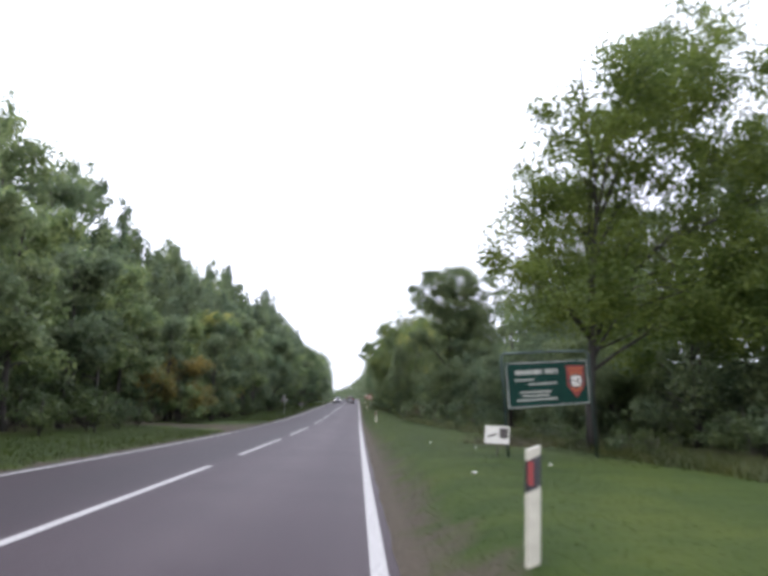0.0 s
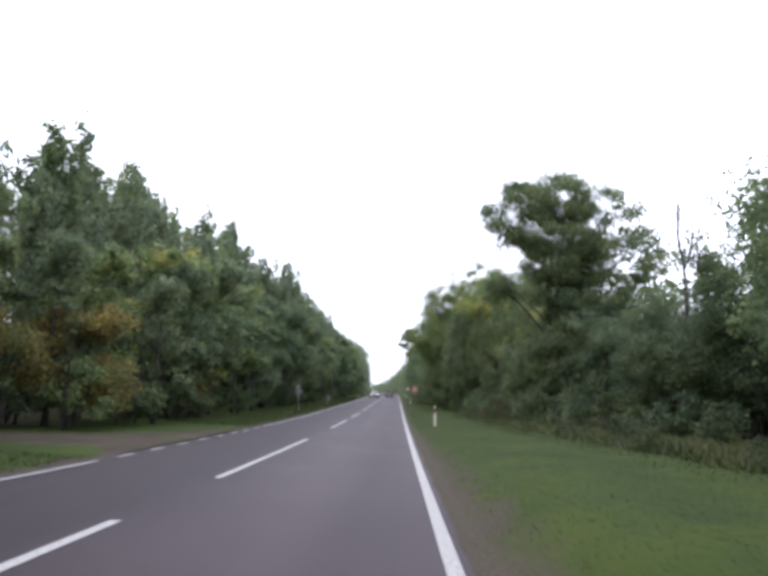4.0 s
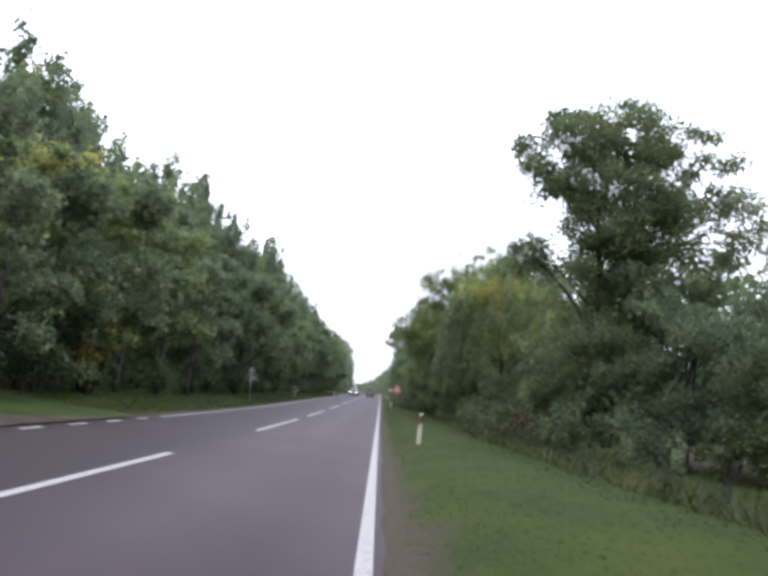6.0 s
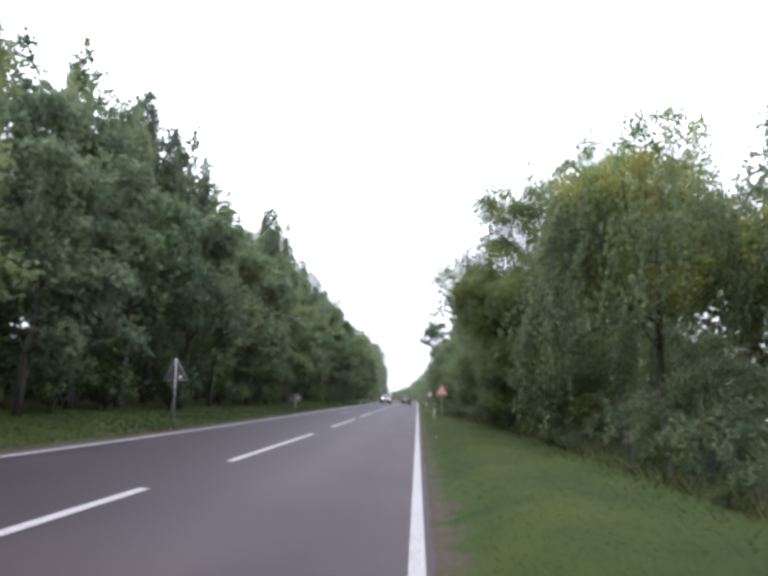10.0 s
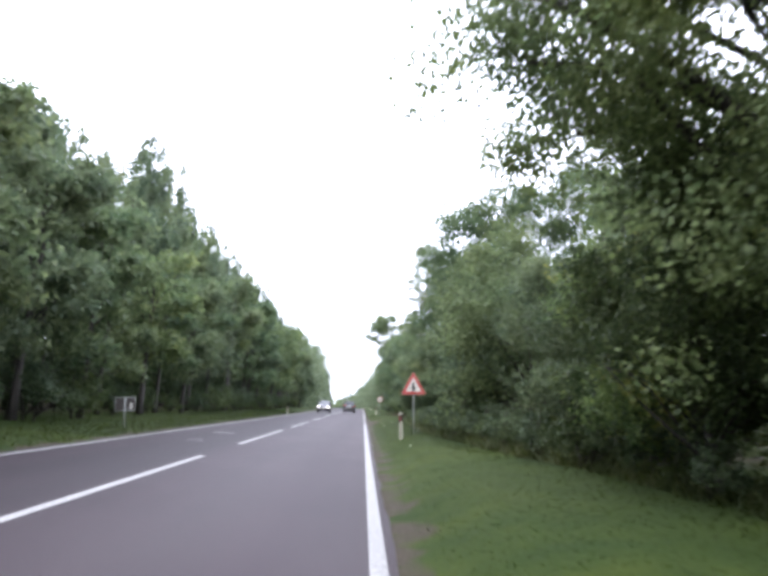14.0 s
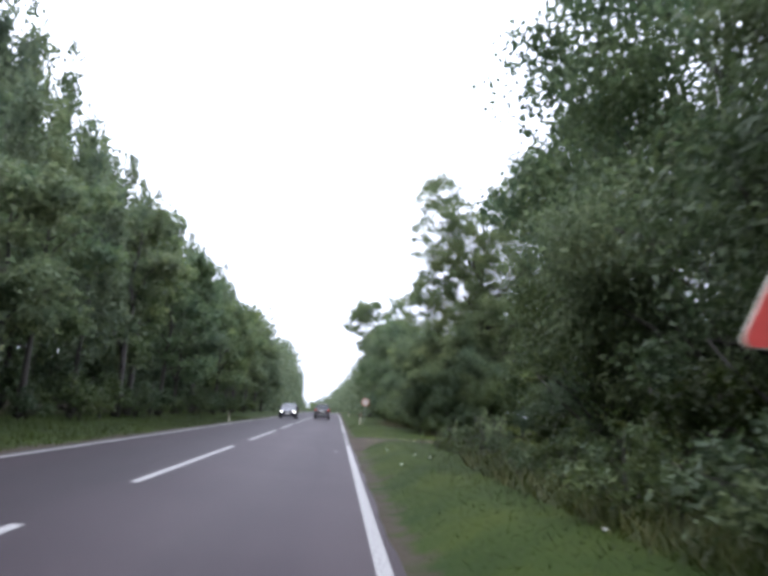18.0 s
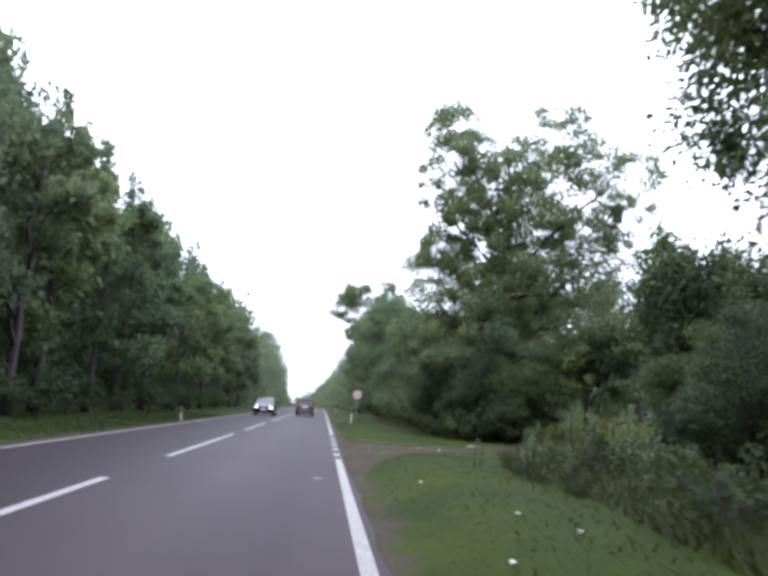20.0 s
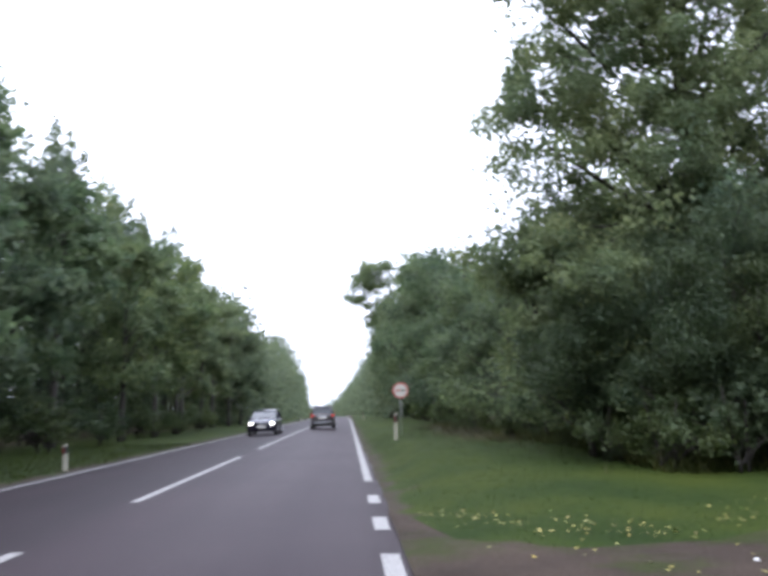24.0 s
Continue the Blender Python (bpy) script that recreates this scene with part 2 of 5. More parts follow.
M["bark"], M["asphalt"], M["line"], M["ground"] = bark(), asphalt(), paint_line(), ground_mat()
def track_mat():
    """Trodden earth with grass creeping over it."""
    m, n, l, b = shade("trodden_earth", 0.95)
    b.inputs["Specular IOR Level"].default_value = 0.15
    g = noise_at(n, l, 34, 6)
    mud = ramp(n, l, g, [(0.3, (0.021, 0.0155, 0.012)), (0.7, (0.050, 0.037, 0.029))])
    ruts = ramp(n, l, noise_at(n, l, 0.9, 4), [(0.35, (0.7, 0.68, 0.66)), (0.65, (1.2, 1.18, 1.12))])
    mud = mix(n, l, 1.0, mud, ruts, "MULTIPLY")
    turf = ramp(n, l, g, [(0.3, (0.014, 0.022, 0.003)), (0.7, (0.028, 0.036, 0.006))])
    creep = ramp(n, l, noise_at(n, l, 0.75, 6, None, 0.65), [(0.50, (0, 0, 0)), (0.62, (0.8, 0.8, 0.8))])
    l.new(mix(n, l, creep, mud, turf), b.inputs["Base Color"])
    bump(n, l, b, g, 0.6, 0.03)
    return m


M["track"] = track_mat()
M["white"] = plain("white_plastic", (0.72, 0.71, 0.66), 0.5)
M["cream"] = plain("weathered_white", (0.38, 0.36, 0.29), 0.6)
M["black"] = plain("black_plastic", (0.02, 0.02, 0.022), 0.5)
M["red"] = plain("red_reflector", (0.20, 0.026, 0.024), 0.4)
M["orange"] = plain("orange_paint", (0.34, 0.085, 0.015), 0.5)
M["signred"] = plain("sign_red", (0.40, 0.050, 0.042), 0.4)
M["signwhite"] = plain("sign_white", (0.52, 0.50, 0.44), 0.5)
M["green"] = plain("sign_green", (0.0035, 0.026, 0.018), 0.45, 0.0, 0.25, 3)
M["green"].node_tree.nodes["Principled BSDF"].inputs["Specular IOR Level"].default_value = 0.12
M["shieldred"] = plain("shield_red", (0.15, 0.016, 0.010), 0.5, 0.0, 0.3, 12)
M["frame"] = plain("frame_green", (0.016, 0.034, 0.028), 0.6)
M["steel"] = plain("galvanised_steel", (0.24, 0.25, 0.23), 0.55, 0.3)
M["rust"] = plain("dark_iron", (0.06, 0.05, 0.045), 0.7, 0.3)
M["tyre"] = plain("tyre_rubber", (0.02, 0.02, 0.02), 0.85)
M["rim"] = plain("alloy_rim", (0.55, 0.56, 0.58), 0.3, 0.9)
M["car_dark"] = plain("dark_blue_paint", (0.02, 0.018, 0.03), 0.25, 0.2)
M["car_grey"] = plain("dark_grey_paint", (0.062, 0.056, 0.056), 0.28, 0.5)
M["chrome"] = plain("chrome_trim", (0.75, 0.75, 0.76), 0.15, 1.0, 0.05)
M["paper"] = plain("litter_white", (0.48, 0.48, 0.46), 0.6)
glass, gn, gl, gb = shade("car_glass", 0.05)
gb.inputs["Base Color"].default_value = (0.02, 0.025, 0.028, 1)
M["glass"] = glass
lit, ln, ll, lb = shade("headlamp_lit", 0.2)
lb.inputs["Base Color"].default_value = (0.9, 0.9, 0.85, 1)
lb.inputs["Emission Color"].default_value = (1.0, 0.96, 0.88, 1)
lb.inputs["Emission Strength"].default_value = 4.0
M["lamp"] = lit
tail, tn, tl, tb = shade("tail_lamp_lit", 0.2)
tb.inputs["Base Color"].default_value = (0.55, 0.02, 0.015, 1)
tb.inputs["Emission Color"].default_value = (1.0, 0.06, 0.02, 1)
tb.inputs["Emission Strength"].default_value = 0.2
M["tail"] = tail

# ---- mesh helpers ----
def mesh_of(name, verts, faces, material, smooth=False):
    me = bpy.data.meshes.new(name)
    me.from_pydata([tuple(v) for v in verts], [], faces)
    me.materials.append(M[material])
    if smooth:
        me.shade_smooth()
    return me


def quads_mesh(name, v, material):
    """One mesh from an (n, k, 3) array of separate k-cornered faces."""
    n, k = v.shape[:2]
    me = bpy.data.meshes.new(name)
    me.vertices.add(n * k)
    me.vertices.foreach_set("co", np.ascontiguousarray(v, dtype=np.float32).ravel())
    me.loops.add(n * k)
    me.loops.foreach_set("vertex_index", np.arange(n * k, dtype=np.int32))
    me.polygons.add(n)
    me.polygons.foreach_set("loop_start", np.arange(0, n * k, k, dtype=np.int32))
    me.update(calc_edges=True)
    me.materials.append(M[material])
    return me


def part(name, data, parent=None, label="", at=None):
    ob = new(name, data)
    ob.parent = parent
    if at is not None:
        ob.matrix_basis = at
    if label:
        tagged(ob, label)
    return ob


def thing(name, label, category, at=None, group="", kind=""):
    ob = new(name)
    if at is not None:
        ob.matrix_basis = at
    return tagged(ob, label, category, group, kind)


def bm_mesh(name, bm, material, smooth=False):
    me = bpy.data.meshes.new(name)
    bm.to_mesh(me)
    bm.free()
    me.materials.append(M[material])
    if smooth:
        me.shade_smooth()
    return me


def box(name, size, centre, material, bevel=0.004, turn=None):
    bm = bmesh.new()
    bmesh.ops.create_cube(bm, size=1)
    bmesh.ops.scale(bm, vec=size, verts=bm.verts)
    if bevel:
        bmesh.ops.bevel(bm, geom=bm.edges[:], offset=bevel, segments=2, affect="EDGES")
    if turn:
        bmesh.ops.rotate(bm, cent=(0, 0, 0), matrix=turn.to_3x3(), verts=bm.verts)
    bmesh.ops.translate(bm, vec=centre, verts=bm.verts)
    return bm_mesh(name, bm, material)


def tubes(name, runs, material, sides=6):
    """Tapered round tubes: each run is a list of (point, radius)."""
    verts, faces = [], []
    for run in runs:
        base = len(verts)
        for k, (p, r) in enumerate(run):
            a = Vector(run[max(k - 1, 0)][0])
            b = Vector(run[min(k + 1, len(run) - 1)][0])
            d = (b - a).normalized() if (b - a).length > 1e-6 else Vector((0, 0, 1))
            u = d.orthogonal().normalized()
            w = d.cross(u)
            for s in range(sides):
                an = 2 * math.pi * s / sides
                verts.append(Vector(p) + float(r) * (math.cos(an) * u + math.sin(an) * w))
        for k in range(len(run) - 1):
            for s in range(sides):
                i, j = base + k * sides + s, base + k * sides + (s + 1) % sides
                faces.append((i, j, j + sides, i + sides))
        faces.append(tuple(base + s for s in reversed(range(sides))))
        faces.append(tuple(base + (len(run) - 1) * sides + s for s in range(sides)))
    return mesh_of(name, verts, faces, material, True)


def plate(name, outline, depth, y, material):
    """A flat plate in the x-z plane that faces -y, with its front at y."""
    n = len(outline)
    v = [(x, y, z) for x, z in outline] + [(x, y + depth, z) for x, z in outline]
    f = [tuple(range(n)), tuple(range(2 * n - 1, n - 1, -1))]
    f += [(i, i + n, (i + 1) % n + n, (i + 1) % n) for i in range(n)]
    me = mesh_of(name, v, f, material)
    bm = bmesh.new()
    bm.from_mesh(me)
    bmesh.ops.recalc_face_normals(bm, faces=bm.faces)
    bm.to_mesh(me)
    bm.free()
    return me


def rounded(points, r, steps=5):
    out, n = [], len(points)
    for k in range(n):
        p, a, b = Vector(points[k]), Vector(points[k - 1]), Vector(points[(k + 1) % n])
        s, e = p + (a - p).normalized() * r, p + (b - p).normalized() * r
        for i in range(steps + 1):
            t = i / steps
            out.append(tuple((1 - t) ** 2 * s + 2 * t * (1 - t) * p + t * t * e))
    return out


def ring(r, n=28, cx=0.0, cz=0.0):
    return [(cx + r * math.cos(2 * math.pi * k / n), cz + r * math.sin(2 * math.pi * k / n)) for k in range(n)]


# ---- ground and road ----
X_RIGHT, X_MID, X_LEFT = 0.396, -3.13, -6.592
PROFILE_X = [-3000, -60, -30, -14, -9, -7.6, -6.95, -6.6, 0.35, 0.52, 0.8, 1.05, 1.35, 1.65, 2.2, 3.5, 6, 10, 30, 60, 3000]
PROFILE_Z = [0.4, 0.4, 0.35, 0.2, 0.05, 0.02, -0.03, -0.16, -0.16, -0.03, 0.0, 0.06, 0.24, 0.39, 0.45, 0.46, 0.46, 0.44, 0.4, 0.4, 0.4]


def bend(y):
    """Sideways shift of the road where it turns gently to the left far ahead."""
    return -4.5 * (max(0.0, y - 220.0) / 200.0) ** 2


def ground_z(x, y):
    z = np.interp(x, PROFILE_X, PROFILE_Z)
    if x > 0.75:
        open_lane = max(0.0, 1 - abs(y - 142.5) / 9.0) ** 0.5 if abs(y - 142.5) < 9 else 0.0
        z = z * (1 - 0.75 * open_lane)
    if (x < -7 or x > 0.9) and abs(x) < 100:
        z += 0.05 * noise.noise(Vector((x * 0.5, y * 0.5, 0))) * min(1, abs(x + 3) / 8)
    return float(z) + rise(y)


def mesh_z(xy):
    """Height of the ground sheet itself between its grid lines."""
    ax, ay = np.array(gx), np.array(gy)
    table = np.array([v[2] for v in gv]).reshape(len(gy), len(gx))
    i = np.clip(np.searchsorted(ax, xy[:, 0]) - 1, 0, len(gx) - 2)
    j = np.clip(np.searchsorted(ay, xy[:, 1]) - 1, 0, len(gy) - 2)
    u, v = (xy[:, 0] - ax[i]) / (ax[i + 1] - ax[i]), (xy[:, 1] - ay[j]) / (ay[j + 1] - ay[j])
    return (table[j, i] * (1 - u) + table[j, i + 1] * u) * (1 - v) + (table[j + 1, i] * (1 - u) + table[j + 1, i + 1] * u) * v


def road_z(x):
    return 0.10 - 0.10 * abs(x - X_MID) / 3.49


def axis(stops):
    out = []
    for a, b, n in stops:
        out += list(np.linspace(a, b, n, endpoint=False))
    return out + [stops[-1][1]]


gx = axis([(-3000, -100, 5), (-100, -14, 18), (-14, -6.6, 16), (-6.6, 0.35, 3), (0.35, 0.9, 6), (0.9, 6, 18), (6, 20, 14), (20, 100, 10), (100, 3000, 5)])
gy = axis([(-600, -20, 6), (-20, 200, 160), (200, 700, 50), (700, 4500, 8)])
gv = [(x + bend(min(y, 760)) * (abs(x) <= 100), y, ground_z(x, y)) for y in gy for x in gx]
W = len(gx)
gf = [(j * W + i, j * W + i + 1, (j + 1) * W + i + 1, (j + 1) * W + i) for j in range(len(gy) - 1) for i in range(W - 1)]
ground = new("ground", mesh_of("ground", gv, gf, "ground", True))
tagged(ground, "mown green verge and leaf-littered woodland floor", "ground", kind="structure")

rx = [-7.0, -6.6, -5.4, -4.2, -3.13, -2.0, -0.9, 0.3, 0.50, 0.58]
ry = axis([(-40, 180, 440), (180, 760, 60)])
rv = []
for j, y in enumerate(ry):
    for i, x in enumerate(rx):
        edge = 0.05 * noise.noise(Vector((y * 0.8, x, 3))) if i in (0, len(rx) - 1) else 0
        rv.append((x + edge + bend(y), y, rise(y) + road_z(x) - (0.015 if i in (0, len(rx) - 1) else 0)))
W = len(rx)
rf = [(j * W + i, j * W + i + 1, (j + 1) * W + i + 1, (j + 1) * W + i) for j in range(len(ry) - 1) for i in range(W - 1)]
road = new("road", mesh_of("road", rv, rf, "asphalt", True))
tagged(road, "straight two-lane asphalt road with a low crown", "road", kind="structure")


def stripe(name, x, y0, y1, width=0.13):
    n = max(1, int((y1 - y0) / 4)) if y1 > 220 else max(1, int((y1 - y0) / 6))
    v, f = [], []
    for k in range(n + 1):
        y = y0 + (y1 - y0) * k / n
        for s in (-0.5, 0.5):
            xx = x + s * width
            v.append((xx + bend(y), y, rise(y) + road_z(xx) + 0.006))
    for k in range(n):
        f.append((2 * k, 2 * k + 1, 2 * k + 3, 2 * k + 2))
    return part(name, mesh_of(name, v, f, "line"), road)


# centre line: broken, then unbroken towards the far crossing
DASHES = [(-22.3, -12.3), (-7.8, 2.1), (6.4, 16.7), (20.9, 31.8), (36.2, 48.4), (57.2, 67.8), (72.0, 82.8), (88.1, 98.9), (103.4, 113.9), (117.9, 128.4), (132.6, 143.2), (147.0, 157.5), (161.8, 214.0)]
DASHES += [(218.5 + 14.6 * k, 228.6 + 14.6 * k) for k in range(34)]
for a, b in DASHES:
    stripe("centre_dash", X_MID, a, b, 0.14)
stripe("edge_line", X_RIGHT, -40, 136.2, 0.16)
stripe("edge_line", X_RIGHT, 150.2, 740, 0.16)
for k in range(5):
    stripe("edge_block", X_RIGHT, 137.3 + 2.4 * k, 138.3 + 2.4 * k, 0.18)
stripe("edge_line", X_LEFT, -40, 39.6, 0.15)
stripe("edge_line", X_LEFT, 59.2, 740, 0.15)
for k in range(8):
    stripe("edge_block", X_LEFT, 40.8 + 2.3 * k, 41.8 + 2.3 * k, 0.15)


def sheet(name, rows, material, label, category, lift):
    """A strip of track laid over the ground: rows of (x, y0, y1)."""
    v, f = [], []
    m = 8
    for x, y0, y1 in rows:
        for k in range(m + 1):
            y = y0 + (y1 - y0) * k / m
            y += 0.25 * noise.noise(Vector((x * 0.7, y * 0.7, 5))) * (k in (0, m))
            z = (lift + max(ground_z(x, y), rise(y) + road_z(x) - 0.02 if -7.0 < x < 0.58 else -1))
            v.append((x, y, z - 0.045 * (k in (0, m))))
    for i in range(len(rows) - 1):
        for k in range(m):
            a = i * (m + 1) + k
            f.append((a, a + 1, a + m + 2, a + m + 1))
    me = mesh_of(name, v, f, material, True)
    return tagged(new(name, me), label, category, kind="structure")


sheet("dirt_track", [(0.54, 131.2, 147.0), (0.80, 131.6, 146.0), (1.1, 132.6, 144.2), (1.6, 134.2, 143.2), (2.4, 136.2, 142.7), (3.4, 138.2, 142.8), (4.6, 140.2, 143.5), (6.2, 142.3, 145.4), (8.2, 144.8, 147.6), (10.5, 148.2, 151.2), (14, 152.6, 155.4), (19, 158.5, 161.0), (26, 167, 170)], "track", "worn brown dirt track joining the road", "track", 0.03)
sheet("side_road", [(-7.02, 40.0, 59.0), (-7.5, 41.8, 55.6), (-8.2, 42.7, 52.8), (-9, 43.0, 50.4), (-10.4, 43.0, 48.0), (-12.4, 42.8, 46.2), (-16.5, 42.0, 44.6)], "track", "earthy side road leading into the woods", "side road", 0.03)
stripe("paint_mark", -4.78, 109.75, 110.05, 0.75)
stripe("paint_mark", -4.60, 104.5, 104.65, 0.4)
stripe("paint_mark", -0.09, 130.9, 131.05, 0.16)
stripe("paint_mark", 0.58, 108.95, 109.05, 0.14)

# ---- trees ----
def leaves(rng, centres, size, facing=None, droop=0.0, corners=4):
    """Pointed leaf faces at the given centres, turned roughly the way of facing; three corners for far trees."""
    n = len(centres)
    nor = rng.normal(size=(n, 3)) * 0.75
    nor[:, 2] += 0.35
    if facing is not None:
        nor += facing
    nor /= np.linalg.norm(nor, axis=1)[:, None] + 1e-9
    d = rng.normal(size=(n, 3))
    d[:, 2] -= 0.3 + droop
    d -= nor * np.sum(d * nor, axis=1)[:, None]
    d /= np.linalg.norm(d, axis=1)[:, None] + 1e-9
    w = np.cross(d, nor)
    length = (size * rng.uniform(0.6, 1.35, n))[:, None]
    width = length * rng.uniform(0.5, 0.8, n)[:, None]
    if corners == 3:
        return np.stack([centres - d * length / 2 - w * width / 2, centres - d * length / 2 + w * width / 2, centres + d * length / 2], 1)
    return np.stack([centres - d * length / 2, centres + w * width / 2 + d * length * 0.05, centres + d * length / 2, centres - w * width / 2 + d * length * 0.05], 1)


def clumps_in(rng, lobes, n):
    """Clump centres spread over the outer part of each lobe (x, y, z, rx, ry, rz), and the lobe of each."""
    lobes = np.array(lobes, float)
    weight = np.prod(lobes[:, 3:], axis=1) ** (2 / 3)
    pick = rng.choice(len(lobes), n, p=weight / weight.sum())
    pick[: len(lobes)] = np.arange(len(lobes))
    d = rng.normal(size=(n, 3))
    d /= np.linalg.norm(d, axis=1)[:, None]
    r = rng.uniform(0.3, 1.0, n)[:, None] ** 0.6
    return lobes[pick, :3] + d * r * lobes[pick, 3:], pick


def crown_mesh(rng, name, c, per, clump, size, material, tall=0.75, droop=0.0, cores=8, corners=4, floor=0.1):
    n = len(c)
    k = rng.integers(int(per * 0.6), int(per * 1.4), n)
    rad = clump * rng.uniform(0.6, 1.3, n)
    idx = np.repeat(np.arange(n), k)
    d = rng.normal(size=(len(idx), 3))
    d /= np.linalg.norm(d, axis=1)[:, None]
    off = d * (rng.uniform(0.05, 1, len(idx)) ** 0.5)[:, None]
    off[:, 2] *= tall
    if droop:
        hang = np.abs(rng.normal(size=len(idx))) * droop
        off[:, :2] *= np.maximum(0.35, 1 - 0.3 * hang)[:, None]
        off[:, 2] -= hang
    p = c[idx] + off * rad[idx][:, None]
    p[:, 2] = np.maximum(p[:, 2], floor + rng.uniform(0, 0.3, len(p)))
    q = leaves(rng, p, size, d * 0.8, droop, corners)
    if cores:
        idx = np.repeat(np.arange(n), cores)
        p = c[idx] + rng.normal(size=(len(idx), 3)) * rad[idx][:, None] * 0.22
        p[:, 2] = np.maximum(p[:, 2], 0.35)
        q = np.concatenate([q, leaves(rng, p, size * 1.4, None, 0.0, corners)])
    return quads_mesh(name, q, material)


def limb(rng, a, b, r0, r1, sag=0.0, steps=5):
    a, b = Vector(a), Vector(b)
    run = []
    side = Vector(rng.normal(size=3).tolist()) * (b - a).length * 0.07
    for k in range(steps + 1):
        t = k / steps
        p = a.lerp(b, t) + side * math.sin(math.pi * t) + Vector((0, 0, sag * (b - a).length * math.sin(math.pi * t)))
        run.append((p, r0 + (r1 - r0) * t ** 0.8))
    return run


def tree(seed, name, label, h, lobes, base_r=0.2, clumps=90, per=90, clump=0.8, size=0.22, material="leaf", fork=0.3, limbs=26, droop=0.0, tall=0.75, stems=1, category="tree", group="", cores=8, sides=6, full=1.0, corners=4):
    """A tapered trunk, boughs to every lobe, twigs to the clumps, and a crown of leaf clumps. Stands at the origin."""
    rng = np.random.default_rng(seed)
    root = thing(name, label, category, group=group)
    lobes = [(a, b, z, p * full, q * full, r * full) for a, b, z, p, q, r in lobes]
    c, pick = clumps_in(rng, lobes, clumps)
    me = crown_mesh(rng, "crown", c, per, clump, size, material, tall, droop, cores, corners)
    runs = []
    for s in range(stems):
        spread = Vector((rng.normal() * 0.25, rng.normal() * 0.25, 0)) * (stems > 1) * min(1.0, h / 5)
        stem = [(Vector((0, 0, -0.25)) + spread, base_r * 1.4)]
        for k in range(1, 8):
            t = k / 7
            wob = Vector((rng.normal(), rng.normal(), 0)) * 0.035 * h * 0.3 * t
            stem.append((spread * (1 + 2 * t) + Vector((0, 0, h * 0.82 * t)) + wob, base_r * (1 - 0.88 * t) + 0.012))
        runs.append(stem)
        boughs = []
        for lb in lobes:
            out = math.hypot(lb[0], lb[1])
            zs = min(max(h * fork * rng.uniform(0.7, 1.3), lb[2] - 0.9 * out - 0.3 * lb[5]), h * 0.75)
            f = max(0.0, zs / (h * 0.82) * 7)
            k = min(6, int(f))
            a = stem[k][0].lerp(stem[k + 1][0], min(1.0, f - k))
            r = min(0.55 * (stem[k][1] + stem[k + 1][1]) / 2, 0.12)
            run = limb(rng, a, lb[:3], r, r * 0.35, 0.10, sides - 1)
            boughs.append(run)
            runs.append(run)
        for i in rng.permutation(len(c))[: limbs // stems]:
            b = boughs[pick[i]][rng.integers(1, sides)]
            runs.append(limb(rng, b[0], c[i].tolist(), b[1] * 0.6, 0.008, 0.06, sides - 2))
    part("trunk", tubes("trunk", runs, "bark", sides), root)
    part("crown", me, root)
    return root


def place(proto, x, y, scale=1.0, turn=0.0, wide=None, label=""):
    w = wide or scale
    m = pose(x, y, ground_z(x, y), 0, 0, turn) @ Matrix.Diagonal((w, w, scale, 1))
    ob = copy_thing(proto, m)
    if label:
        ob["label"] = label
    return ob


resize = []


def put(ob, x, y, turn=0.0, scale=1.0):
    """Stands the pattern tree itself; its size is set once all copies are made."""
    ob.matrix_basis = pose(x, y, ground_z(x, y), 0, 0, turn)
    resize.append((ob, scale))
    return ob


def round_lobes(rng, h, r, low, n=9):
    """Lobes of a broad crown of radius r between low and h."""
    out = [(0, 0, (h + low) / 2, r * 0.55, r * 0.55, (h - low) * 0.42)]
    for k in range(n):
        a = rng.uniform(0, 2 * math.pi)
        t = rng.uniform(0, 1)
        z = low + (h - low) * (0.15 + 0.75 * t)
        reach = r * (0.35 + 0.45 * math.sin(math.pi * (0.25 + 0.65 * t)))
        q = r * rng.uniform(0.28, 0.45)
        out.append((reach * math.cos(a), reach * math.sin(a), min(z, h - q * 0.8), q, q, q * rng.uniform(0.7, 1.0)))
    return out


def spire_lobes(rng, h, r, low, n=16):
    """Upright fingers of foliage, as in crowded young poplars."""
    out = [(0, 0, low + (h - low) * 0.36, r * 0.8, r * 0.8, (h - low) * 0.36)]
    for k in range(n):
        a, q = rng.uniform(0, 2 * math.pi), rng.uniform(0.1, 0.9) * r
        top = h * (1.05 - 0.22 * (q / r) ** 1.5 - rng.uniform(0, 0.12))
        ln = rng.uniform(0.15, 0.27) * h
        w = rng.uniform(0.14, 0.34)
        out.append((q * math.cos(a), q * math.sin(a), top - ln, w, w, ln))
    return out


